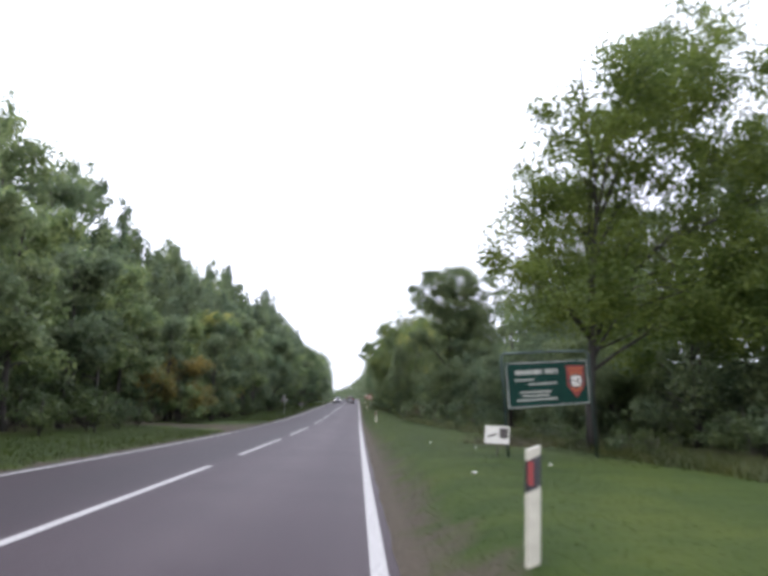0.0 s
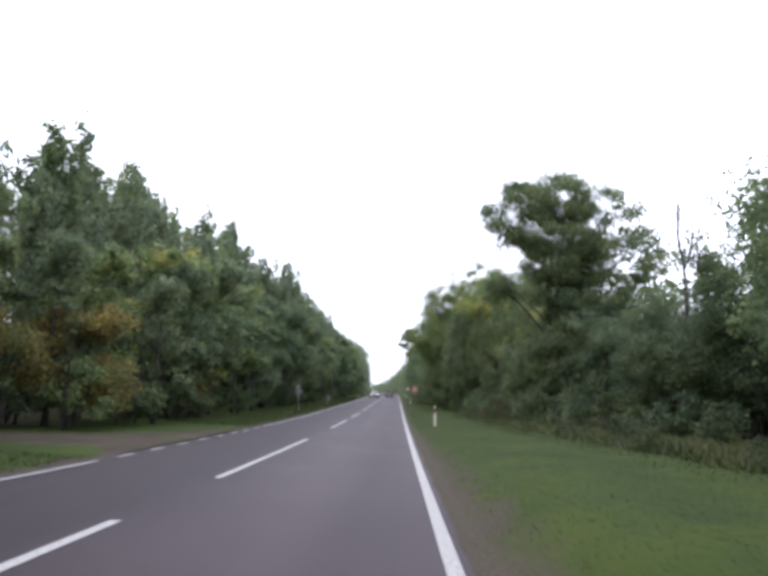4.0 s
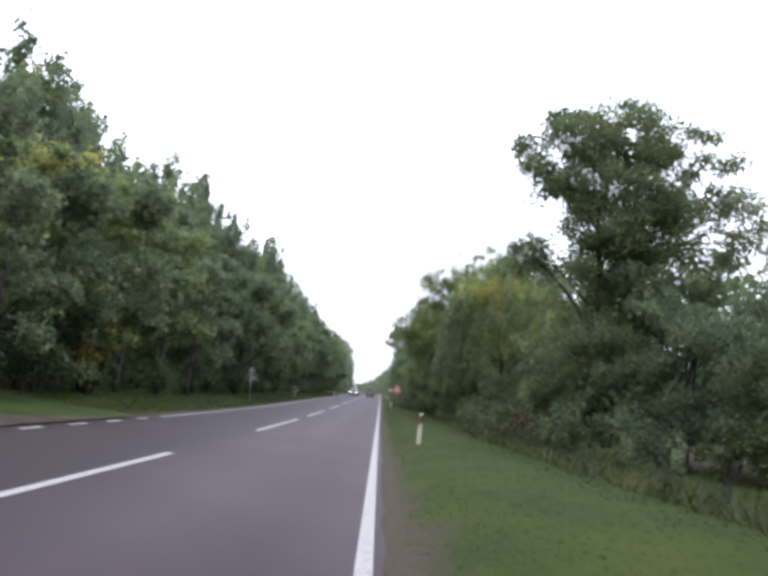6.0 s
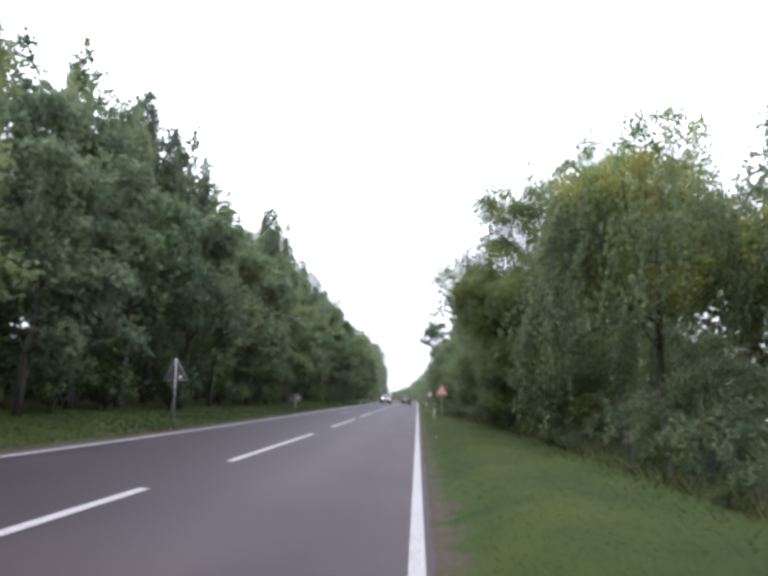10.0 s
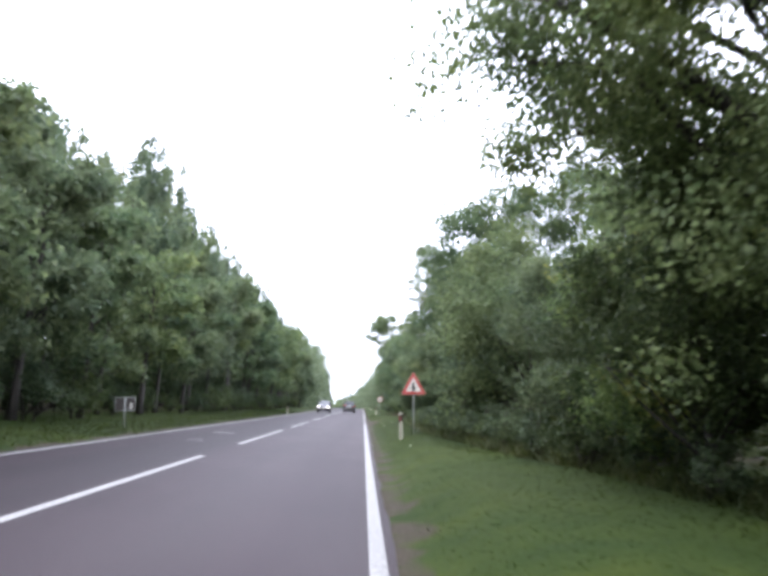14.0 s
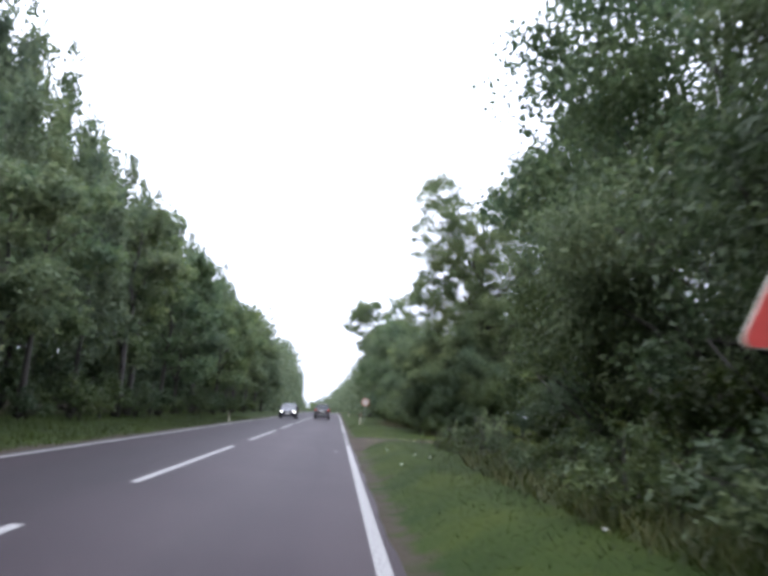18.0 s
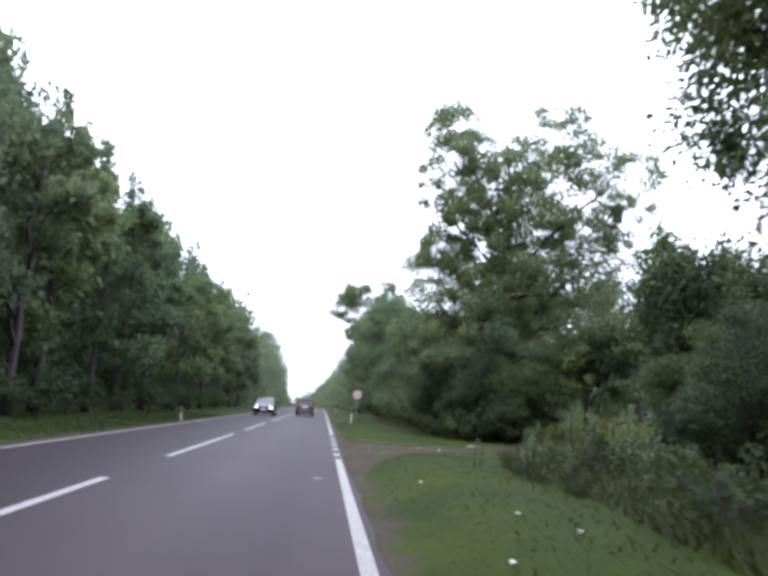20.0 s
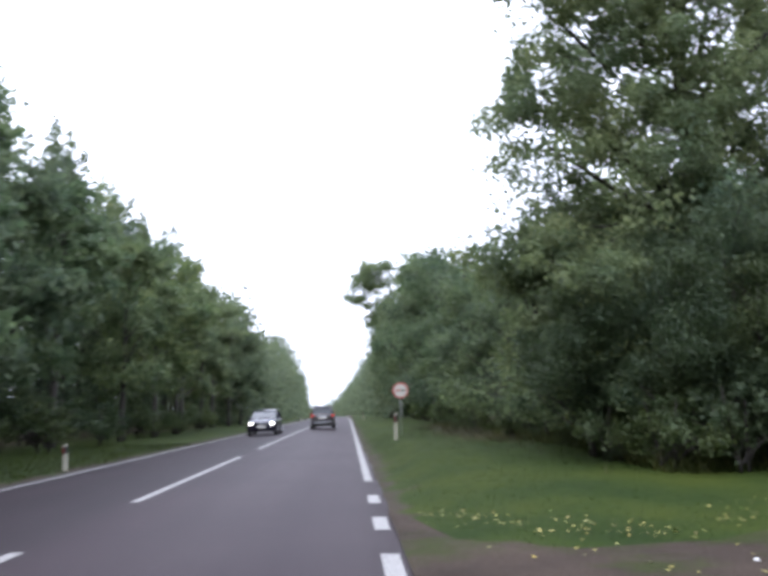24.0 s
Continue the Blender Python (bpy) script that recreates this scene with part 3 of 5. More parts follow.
# left-hand wood: crowded slender trees in three ranks
rg = np.random.default_rng(11)
SPIRES = [tree(20 + k, "woodland_tree", lab, 14.0, spire_lobes(rg, 14.0, 2.3, 2.0), 0.16, 250, 25, 0.42, 0.235, mat, 0.2, 10, tall=2.2, sides=4, corners=3, cores=3, group="trees of the roadside wood")
          for k, (mat, lab) in enumerate([("poplar", "slender haze-greyed poplar in a crowded roadside wood"), ("leaf_dark", "dark green slender tree in a crowded roadside wood"), ("leaf_pale_hazed", "pale green slender poplar in a crowded roadside wood")])]
ROUNDS = [tree(30 + k, "woodland_tree", lab, 13.0, round_lobes(rg, 13.0, 3.2, 1.6, 10), 0.2, 90, 46, 1.0, 0.34, mat, 0.25, 8, sides=4, corners=3, group="trees of the roadside wood")
          for k, (mat, lab) in enumerate([("leaf_dark", "dark broad-leaved tree at the edge of the wood"), ("leaf", "green broad-leaved tree at the edge of the wood"), ("leaf_gold", "broad-leaved tree with leaves turning yellow")])]
SHRUBS = [tree(40 + k, "shrub", lab, 3.4, round_lobes(rg, 3.4, 1.9, 0.2, 7), 0.05, 44, 40, 0.6, 0.18, mat, 0.1, 6, stems=2, sides=4, corners=3, category="shrub", group="roadside shrubs")
          for k, (mat, lab) in enumerate([("leaf_deep_shade", "dark green shrub under the trees"), ("leaf", "green shrub at the edge of the verge"), ("weed", "olive green shrub with seed heads")])]
used = set()


def stand(proto, x, y, scale, turn):
    """The first call moves the pattern tree itself, later ones copy it."""
    if proto.name not in used:
        used.add(proto.name)
        return put(proto, x, y, turn, scale)
    return place(proto, x, y, scale, turn, min(scale, 1.15))


# height of the rearmost rank along the road
SKYLINE_Y = [-10, 35, 39, 43, 47, 50, 55, 57, 63, 69, 85, 93, 100, 104, 108, 113, 117, 123, 129, 135, 140, 146, 151, 157, 162, 171, 180, 185, 197, 206, 214, 232, 262, 300]
SKYLINE_Z = [16.5, 16.0, 15.6, 17.0, 17.6, 15.5, 13.0, 12.0, 15.2, 16.0, 15.8, 18.4, 20.0, 20.4, 19.6, 17.4, 16.3, 16.8, 17.0, 18.2, 21.0, 21.9, 19.0, 20.6, 19.5, 20.1, 20.1, 18.6, 20.9, 20.8, 19.0, 18.3, 21, 21]
rnd = random.Random(5)


def rank(kinds, x, jitter, low, high, step, y0, y1, share):
    """One rank of the wood: trees every step metres whose tops keep a share of the skyline."""
    y = y0
    while y < y1:
        gap = 44.0 < y < 55.5 and x > -16.5
        pick = rnd.choice(kinds)
        h0 = 14.0 if pick in SPIRES else 13.0
        top = 1.4 + (float(np.interp(y, SKYLINE_Y, SKYLINE_Z)) - 1.4) * share
        if x < -14 and y < 50:
            top *= 0.72
        if x > -17 and 97 < y < 131:
            top *= 0.90 if x > -13 else 0.95
        if not gap:
            xx = x - (1.6 if y < 44 and x > -13 else 0) + rnd.uniform(-jitter, jitter)
            stand(pick, xx, y, top * rnd.uniform(low, high) / h0, rnd.uniform(0, 360))
        y += step * rnd.uniform(0.85, 1.15) * (1.0 if y < 150 else 1.3)


rank(ROUNDS[:2] * 4 + SPIRES[:1] + ROUNDS[1:2], -11.8, 0.7, 0.88, 1.05, 4.6, -4, 215, 0.56)
rank(SPIRES * 2 + ROUNDS[:1], -15.4, 0.8, 0.92, 1.04, 5.2, 0, 215, 0.77)
rank(SPIRES, -19.2, 0.6, 0.95, 1.08, 3.7, 2, 240, 1.0)
y = 4.0
# dark shrubs set thick to add the darkness under the trees
while y < 190:
    if not 43 < y < 57:
        stand(SHRUBS[0], (-12.0 if y < 46 else -11.2) + rnd.uniform(-0.6, 0.6), y, rnd.uniform(0.35, 0.8), rnd.uniform(0, 360))
    y += rnd.uniform(3.2, 4.8) * (1.0 if y < 58 else 1.15)
for row_x, lift in ((-14.2, 1.0), (-17.4, 1.15)):
    y = 2.0
    while y < 190:
        if not 43 < y < 57:
            stand(SHRUBS[0], row_x + rnd.uniform(-0.7, 0.7), y, lift * rnd.uniform(0.75, 1.1), rnd.uniform(0, 360))
        y += rnd.uniform(3.4, 4.6)

POPLAR = tree(50, "lombardy_poplar", "tall narrow poplar rising above the wood", 25.0, [(0, 0, 12, 1.3, 1.3, 9), (0.2, 0.3, 18, 1.0, 1.0, 5.5), (-0.7, 0.2, 15, 0.8, 0.8, 5), (0.6, -0.3, 16, 0.7, 0.7, 5), (0.1, 0, 22.5, 0.6, 0.6, 2.6)], 0.3, 120, 70, 0.8, 0.3, "leaf", 0.15, 20, tall=1.7, sides=4, corners=3)
put(POPLAR, -28.7, 84)
for dx, dy, s in ((-2.4, 3.5, 0.86), (-1.0, -3.6, 0.83), (2.6, 8.0, 0.84), (3.0, 17.0, 0.8)):
    place(POPLAR, -28.7 + dx, 84 + dy, s, 70 * dy)
# tall feathery trees beside the road's start
FEATHER = tree(52, "tall_ash_tree", "tall feathery tree with an open crown", 17.0, [(0, 0, 12, 2.2, 2.2, 4.5), (1.2, 0.4, 9, 1.6, 1.6, 3), (-1.2, -0.6, 8.5, 1.5, 1.5, 3), (0.3, 0.2, 15, 1.2, 1.2, 1.9), (1.3, 1.0, 13.5, 0.9, 0.9, 2)], 0.2, 100, 80, 0.75, 0.22, "leaf_pale_hazed", 0.3, 34, tall=1.1)
put(FEATHER, -18.6, 36, 0, 0.96)
place(FEATHER, -18.8, 43.0, 1.0, 120)
place(FEATHER, -19.4, 46.8, 1.03, 200)
place(FEATHER, -19.2, 71, 0.98, 250)
place(FEATHER, -20.8, 51.5, 1.12, 310, 0.95)
for x, yy, s, a in ((-20.4, 30, 0.70, 0), (-20.8, 40, 0.74, 90), (-20.2, 62.5, 0.66, 40), (-20.6, 76, 0.74, 10), (-20.4, 96, 0.80, 150), (-20.6, 127, 0.60, 80), (-20.2, 134, 0.70, 200)):
    place(POPLAR, x, yy, s, a, 0.85)
place(SPIRES[0], -19.6, 103.5, 1.46, 10, 1.1)
place(SPIRES[1], -19.4, 145.5, 1.52, 90, 1.1)
place(SPIRES[0], -13.4, 94.0, 1.05, 200, 1.1)
place(SPIRES[2], -14.0, 104.5, 1.08, 30, 1.1)
put(ROUNDS[2], -12.6, 61.5, 40, 0.74)["label"] = "tall tree with yellowing leaves by the side road"
ORANGE = tree(55, "autumn_shrub", "low bushy tree with orange autumn leaves", 4.6, round_lobes(rg, 4.6, 2.0, 0.5, 10), 0.07, 90, 70, 0.6, 0.15, "leaf_orange", 0.2, 16, stems=2, sides=5, corners=3)
put(ORANGE, -12.2, 50.4)
place(ORANGE, -13.6, 47.4, 0.85, 130)
place(ORANGE, -11.9, 64.8, 0.72, 220)
for x, yy, s, a in ((-11.6, 55.2, 0.9, 20), (-11.4, 53.4, 0.6, 100), (-11.8, 49.2, 0.8, 190), (-13.4, 47.0, 0.95, 270), (-14.6, 50.6, 1.1, 30), (-16.6, 46.6, 1.1, 150), (-17.6, 43.4, 1.1, 80), (-16.2, 53.6, 1.0, 210)):
    place(SHRUBS[int(a / 10) % 2], x, yy, s, a)
for x, yy, s, a in ((-13.6, 54.0, 0.62, 10), (-13.0, 50.2, 0.58, 140), (-15.2, 48.2, 0.7, 260)):
    place(ROUNDS[int(a / 10) % 2], x, yy, s, a)
place(ROUNDS[2], -12.2, 66.0, 0.66, 90, label="tree with yellowing leaves at the edge of the wood")

# right-hand side, from the start onwards
SIGN_TREE = tree(60, "broad_tree", "broad green tree standing behind the green billboard", 14.8, [(-2.3, -0.4, 5.6, 1.1, 1.4, 1.0), (-1.3, 0.2, 7.9, 1.2, 1.5, 1.3), (-0.3, 0, 8.5, 1.3, 1.4, 1.0), (-1.6, -4.2, 8.3, 1.1, 1.1, 0.8), (-0.2, -3.9, 9.6, 1.2, 1.2, 0.9), (1.2, -3.4, 10.6, 1.4, 1.4, 1.0), (0.6, -2.4, 8.8, 1.2, 1.2, 1.0), (2.6, -0.6, 12.2, 1.3, 1.4, 1.1), (4.0, 0, 13.3, 1.7, 1.8, 1.3), (2.4, 0, 8.4, 2.7, 2.7, 2.5), (-1.4, -1.0, 4.2, 1.7, 1.6, 1.2), (1.4, -1.4, 4.8, 2.3, 1.8, 1.6), (4.4, -0.5, 7.3, 2.4, 2.4, 2.4), (4.8, 0.4, 11.4, 2.2, 2.2, 2.2), (1.8, 1.6, 4.6, 2.8, 2.0, 1.7), (3.0, 0, 11.0, 1.5, 1.6, 1.3), (-0.2, 0.4, 6.4, 1.6, 1.6, 1.4), (3.6, -0.8, 4.2, 2.2, 1.8, 1.5), (5.2, 0.2, 5.0, 2.2, 2.0, 1.8)], 0.14, 440, 230, 0.78, 0.11, "leaf_fresh", 0.22, 70, full=1.08)
put(SIGN_TREE, 6.97, 20.9)
DOME = tree(62, "domed_tree", "tall dark tree with a domed crown", 17.5, [(-3.2, 0, 13.3, 1.3, 1.6, 1.2), (-2.8, 0, 11.9, 0.9, 1.2, 0.7), (-1.5, 0, 14.4, 1.6, 1.8, 1.3), (0.8, 0, 15.0, 2.1, 2.1, 1.2), (3.8, 0, 13.6, 2.0, 2.0, 1.6), (5.6, 0, 10.9, 1.7, 1.9, 1.8), (0.8, 0, 11.4, 3.0, 2.8, 2.4), (0.9, 0.4, 8.6, 1.7, 2.2, 1.8), (2.8, 0.3, 7.6, 2.6, 2.8, 2.2), (0.8, 0.6, 4.0, 3.2, 3.0, 1.8), (-0.4, -0.9, 12.2, 2.0, 1.4, 1.6), (2.0, -1.0, 12.2, 2.2, 1.4, 1.6), (1.6, -0.8, 9.8, 2.0, 1.4, 1.5), (-3.3, 0.3, 8.6, 0.8, 1.1, 0.7), (-2.2, 0.2, 8.4, 0.9, 1.0, 0.6)], 0.26, 450, 290, 0.9, 0.135, "leaf_dark", 0.3, 40, full=1.2)
put(DOME, 7.9, 62.1, 0, 0.83)
GOLD = tree(61, "overhanging_tree", "broad tree with yellowing leaves overhanging the verge", 14.8, [(-4.8, -0.3, 5.8, 1.0, 1.2, 0.9), (-4.1, -0.2, 7.3, 1.1, 1.4, 1.2), (-3.5, 0.2, 9.3, 1.3, 1.6, 1.4), (-2.2, 0, 11.4, 1.6, 1.8, 1.4), (0.4, 0, 12.6, 2.0, 2.0, 1.3), (3.6, 0, 12.0, 1.9, 2.0, 1.4), (4.8, 0.2, 9.8, 1.7, 2.0, 1.8), (0.3, 0, 9.0, 3.4, 3.0, 2.4), (-2.2, -0.8, 4.9, 2.2, 1.8, 1.8), (2.0, -0.5, 5.2, 3.2, 2.4, 2.2), (-1.0, -0.6, 2.6, 2.6, 1.9, 1.8), (3.6, 0, 2.6, 2.4, 2.2, 1.8), (-1.6, -1.2, 7.6, 2.2, 1.6, 1.9), (1.6, -1.4, 7.4, 2.4, 1.6, 2.0), (0.2, -1.2, 10.6, 2.2, 1.6, 1.6), (-3.5, 2.2, 5.2, 1.0, 1.2, 0.9), (-2.4, 1.5, 4.4, 1.4, 1.4, 1.2), (-2.8, 3.6, 6.8, 1.3, 1.2, 1.1), (-1.0, 3.0, 5.6, 1.6, 1.4, 1.4), (5.8, 0.2, 11.4, 1.6, 1.8, 1.5), (2.2, 0.4, 10.8, 1.8, 1.6, 1.5), (2.6, 0.3, 8.0, 2.4, 2.0, 1.8), (-1.6, 0.4, 9.0, 1.8, 1.6, 1.5), (5.0, 0.6, 7.4, 2.0, 1.8, 1.8), (-3.2, -1.4, 6.4, 1.4, 1.3, 1.2), (-1.8, -1.9, 6.6, 1.6, 1.4, 1.4), (-4.7, 0.2, 5.2, 1.0, 1.1, 0.8), (-4.9, 0.6, 6.7, 1.1, 1.2, 0.9), (-3.7, -0.6, 4.7, 1.0, 1.0, 0.7), (-2.2, -0.6, 5.8, 1.5, 1.3, 1.1), (-2.6, -3.0, 5.5, 1.3, 1.2, 0.9), (-1.2, -3.2, 6.2, 1.4, 1.2, 1.0)], 0.24, 740, 280, 0.76, 0.092, "leaf_turning", 0.22, 50, full=1.12)
put(GOLD, 6.6, 91.2)
TALL = tree(63, "roadside_tree", "tall green tree above the verge bushes", 13.2, [(-2.7, -0.4, 7.8, 1.3, 1.5, 1.3), (-2.5, 0, 10.2, 1.0, 1.2, 1.0), (-1.8, 0, 9.7, 1.5, 1.6, 1.3), (-0.4, 0, 10.8, 1.5, 1.6, 1.1), (1.8, 0, 10.9, 1.9, 1.9, 1.2), (4.0, 0.5, 11.4, 2.2, 2.2, 2.0), (0, 0, 8.0, 3.2, 2.8, 2.2), (3.2, 0, 6.5, 2.6, 2.6, 2.4), (-1.8, 0, 5.4, 2.4, 2.2, 1.8)], 0.2, 220, 270, 0.95, 0.13, "leaf", 0.25, 40, full=1.1)
put(TALL, 7.4, 120.0, 0, 1.08)
OVERHANG = tree(65, "overhanging_tree", "tree with drooping leafy branches above the ditch", 11.5, [(-2.8, -0.6, 7.4, 1.1, 1.4, 1.1), (-2.0, 0, 6.3, 1.0, 1.2, 0.9), (-1.2, 0.2, 5.6, 1.0, 1.2, 0.8), (-2.2, -0.6, 7.6, 1.1, 1.4, 1.2), (-1.5, -0.8, 8.8, 1.4, 1.6, 1.4), (0, 0, 8.4, 2.4, 2.4, 2.4), (1.8, 0, 6.4, 2.2, 2.2, 1.8)], 0.17, 190, 280, 0.75, 0.115, "leaf_dark", 0.35, 60, droop=0.5, full=1.1)
put(OVERHANG, 7.8, 126.6)
BACKING = tree(67, "dense_tree", "dense dark tree behind the verge", 13.0, round_lobes(rg, 13.0, 4.6, 1.2, 13), 0.22, 120, 70, 1.1, 0.28, "leaf_dark", 0.25, 16, sides=5, corners=3)
put(BACKING, 15.5, 17)
for x, yy, s, a in ((16.5, 28, 1.0, 170), (13.0, 82.5, 0.95, 30), (13.6, 97, 1.08, 200), (13.5, 108, 1.0, 80), (14.5, 118, 1.05, 300), (16.0, 58, 0.75, 120), (17.5, 49, 0.8, 200)):
    place(BACKING, x, yy, s, a)
BIRCH = tree(64, "birch_tree", "tall birch with thin leaves and drooping bare twigs", 13.5, [(0, 0, 9, 2.4, 2.4, 4), (-3.0, -0.2, 7.0, 1.2, 1.3, 1.8), (1.5, 0.5, 7.5, 1.5, 1.5, 2.5), (-1.6, -0.3, 7.8, 1.4, 1.4, 2.6), (-0.4, 1.2, 11.5, 1.3, 1.3, 1.8)], 0.14, 190, 64, 0.7, 0.10, "leaf", 0.35, 180, droop=1.0, cores=0)
put(BIRCH, 11.3, 34.2, 0, 1.08)
place(DOME, 13.3, 34.5, 0.70, 160, label="leafy dark tree behind the bank of the verge")
MEDIUM = [tree(66 + k, "small_tree", lab, 8.0, round_lobes(rg, 8.0, 3.3, 0.5, 11), 0.08, 115, 105, 0.9, 0.18, mat, 0.15, 14, stems=2, sides=4, corners=3)
          for k, (mat, lab) in enumerate([("leaf", "bushy green tree at the verge"), ("leaf_dark", "dense dark bushy tree at the verge"), ("leaf_gold", "bushy tree with patches of yellow leaves"), ("leaf_pale_hazed", "bushy pale green tree at the verge")])]
FINE = [tree(80 + k, "verge_bush", lab, 6.6, round_lobes(rg, 6.6, 2.7, 0.3, 11), 0.06, 130, 200, 0.8, 0.112, mat, 0.12, 20, stems=3, sides=5, corners=3)
        for k, (mat, lab) in enumerate([("leaf_dark", "dense green bush leaning over the verge"), ("leaf_deep_shade", "dense dark green bush leaning over the verge"), ("leaf_gold", "dense bush with yellow-green leaves")])]


def willow(seed, label, h, r):
    """A weeping tree: a domed crown from whose rim and flanks long leafy twigs hang to the ground."""
    rng = np.random.default_rng(seed)
    root = tree(seed, "weeping_tree", label, h, round_lobes(rng, h, r * 0.82, h * 0.42, 14), 0.17, 210, 150, 0.7, 0.11, "leaf_gold", 0.3, 40, droop=0.8)
    rows, twigs = [], []
    for k in range(110):
        a, q = rng.uniform(0, 2 * math.pi), rng.uniform(0.2, 1.0) ** 0.5
        z = h * (0.30 + 0.58 * math.sqrt(max(0.0, 1 - q * q)) + rng.uniform(-0.10, 0.08))
        drop = rng.uniform(1.2, 3.8)
        for j in range(rng.integers(3, 8)):
            length = max(0.5, min(z - rng.uniform(0.2, 1.4), drop * rng.uniform(0.5, 1.15)))
            side = rng.normal(size=2) * 0.28
            n = int(length / 0.055)
            t = np.linspace(0, 1, n)
            sway = rng.normal(size=2) * 0.3
            out = r * q + 0.45 * np.sqrt(t) * q
            line = np.column_stack([out * math.cos(a) + side[0] + sway[0] * t, out * math.sin(a) + side[1] + sway[1] * t, z - length * t ** 1.15])
            rows.append(line + rng.normal(size=line.shape) * np.array([0.07, 0.07, 0.03]))
            twigs.append([(Vector(line[i].tolist()), 0.008) for i in (0, n // 2, n - 1)])
    p = np.concatenate(rows)
    part("hanging_foliage", quads_mesh("hanging_foliage", leaves(rng, p, 0.12, None, 1.8, 3), "leaf"), root, "long hanging leafy twigs")
    tagged(part("twig_growth", tubes("twig_growth", twigs, "bark", 3), root), kind="stuff")
    return root


WILLOW = willow(71, "weeping willow with long twigs hanging to the verge", 10.2, 3.9)
SPARSE = tree(72, "open_crowned_tree", "tall open-crowned tree with pale, haze-greyed leaves and bare limbs", 18.0, [(0, 0, 11.5, 2.6, 2.6, 3.2), (-3.1, 0, 13.6, 1.6, 1.8, 2.4), (-3.0, 0.4, 15.4, 1.3, 1.5, 1.1), (2.6, 0.5, 15.8, 1.6, 1.7, 1.6), (5.2, -0.5, 12.8, 2.0, 2.0, 1.7), (-3.35, 0.8, 8.8, 1.35, 1.6, 1.2), (-3.35, 0.4, 7.2, 1.5, 1.6, 1.4), (-3.0, 0.0, 10.4, 1.4, 1.5, 1.2), (0.4, 0, 9.4, 3.2, 3.0, 2.2), (0.4, 0, 7.4, 3.6, 3.0, 2.0), (5.2, 0.4, 9.2, 2.0, 2.0, 1.6), (0.2, 0.2, 13.6, 1.4, 1.4, 1.5), (-1.5, -0.5, 5.4, 3.0, 2.0, 1.8), (2.6, -0.4, 5.4, 3.0, 2.0, 1.8), (3.8, 0.2, 11.2, 1.9, 1.8, 1.9), (3.4, 0, 14.2, 1.5, 1.5, 1.4), (-1.6, 0, 11.6, 1.8, 1.6, 1.8)], 0.36, 900, 150, 0.6, 0.125, "leaf_pale_hazed", 0.25, 130, cores=2, full=1.2)
DEAD = tree(73, "leafless_tree", "dead tree with bare upright twigs", 10.0, [(0, 0, 8, 1.3, 1.3, 2.2), (0.8, 0, 7, 0.9, 0.9, 2)], 0.1, 60, 3, 0.4, 0.1, "leaf_pale_hazed", 0.3, 56, cores=0)
put(DEAD, 11.3, 52.5, 0, 1.15)
for x, yy, s, a, k in ((11.5, 43.5, 0.95, 0, 0), (13.8, 40.5, 1.15, 80, 3), (14.8, 46.5, 1.2, 160, 0), (9.6, 57.5, 0.72, 30, 1), (7.8, 63, 0.72, 100, 0), (10.8, 62.0, 1.0, 190, 1), (11.8, 72.5, 0.85, 20, 0)):
    stand(MEDIUM[k], x, yy, s, a)
put(WILLOW, 7.8, 81.6, 40, 1.06)
place(WILLOW, 12.2, 78.6, 0.88, 100)
place(BIRCH, 8.7, 106.0, 0.94, 60)
for x, yy, s, a, k in ((6.0, 95.4, 0.78, 0, 2), (5.7, 97.2, 0.70, 75, 1), (5.6, 105.4, 1.06, 130, 0), (6.0, 109.0, 1.05, 200, 0), (5.7, 113.4, 0.95, 340, 1), (6.2, 117.4, 1.05, 60, 0), (6.0, 122.0, 0.9, 20, 1), (5.6, 100.8, 0.8, 280, 0), (6.6, 74.6, 0.5, 240, 1), (6.4, 87.6, 0.62, 160, 1), (4.9, 93.0, 0.72, 20, 1), (5.6, 86.6, 0.40, 310, 1), (9.6, 33.4, 0.95, 20, 0), (11.4, 37.4, 1.0, 110, 1), (12.6, 48.0, 0.95, 60, 1), (11.6, 54.6, 0.9, 150, 0), (13.4, 51.4, 1.1, 250, 1), (9.0, 28.6, 0.7, 200, 0), (13.6, 62.6, 0.95, 120, 1), (15.4, 67.0, 1.0, 20, 0)):
    stand(FINE[k], x, yy, s, a)
for x, yy, s, a, k in ((12.5, 26.0, 0.8, 30, 1), (14.6, 22.0, 0.95, 140, 1), (11.4, 30.0, 0.85, 220, 0), (9.0, 103.5, 0.85, 40, 2), (9.4, 110.5, 1.0, 280, 1), (10.0, 118.5, 1.2, 100, 1), (8.6, 128.5, 0.42, 80, 1)):
    stand(MEDIUM[k], x, yy, s, a)
BRUSH = tree(79, "brush_pile", "heap of dead brown brushwood and weeds", 1.5, round_lobes(rg, 1.5, 1.5, 0.05, 8), 0.02, 46, 46, 0.4, 0.10, "dry", 0.1, 30, stems=3, sides=4, corners=3, category="brushwood", group="dead brushwood")
put(BRUSH, 5.6, 61.4, 0, 0.8)
for x, yy, s, a in ((6.2, 63.6, 0.9, 80), (5.3, 64.8, 0.6, 170), (6.4, 60.0, 0.7, 250)):
    place(BRUSH, x, yy, s, a)
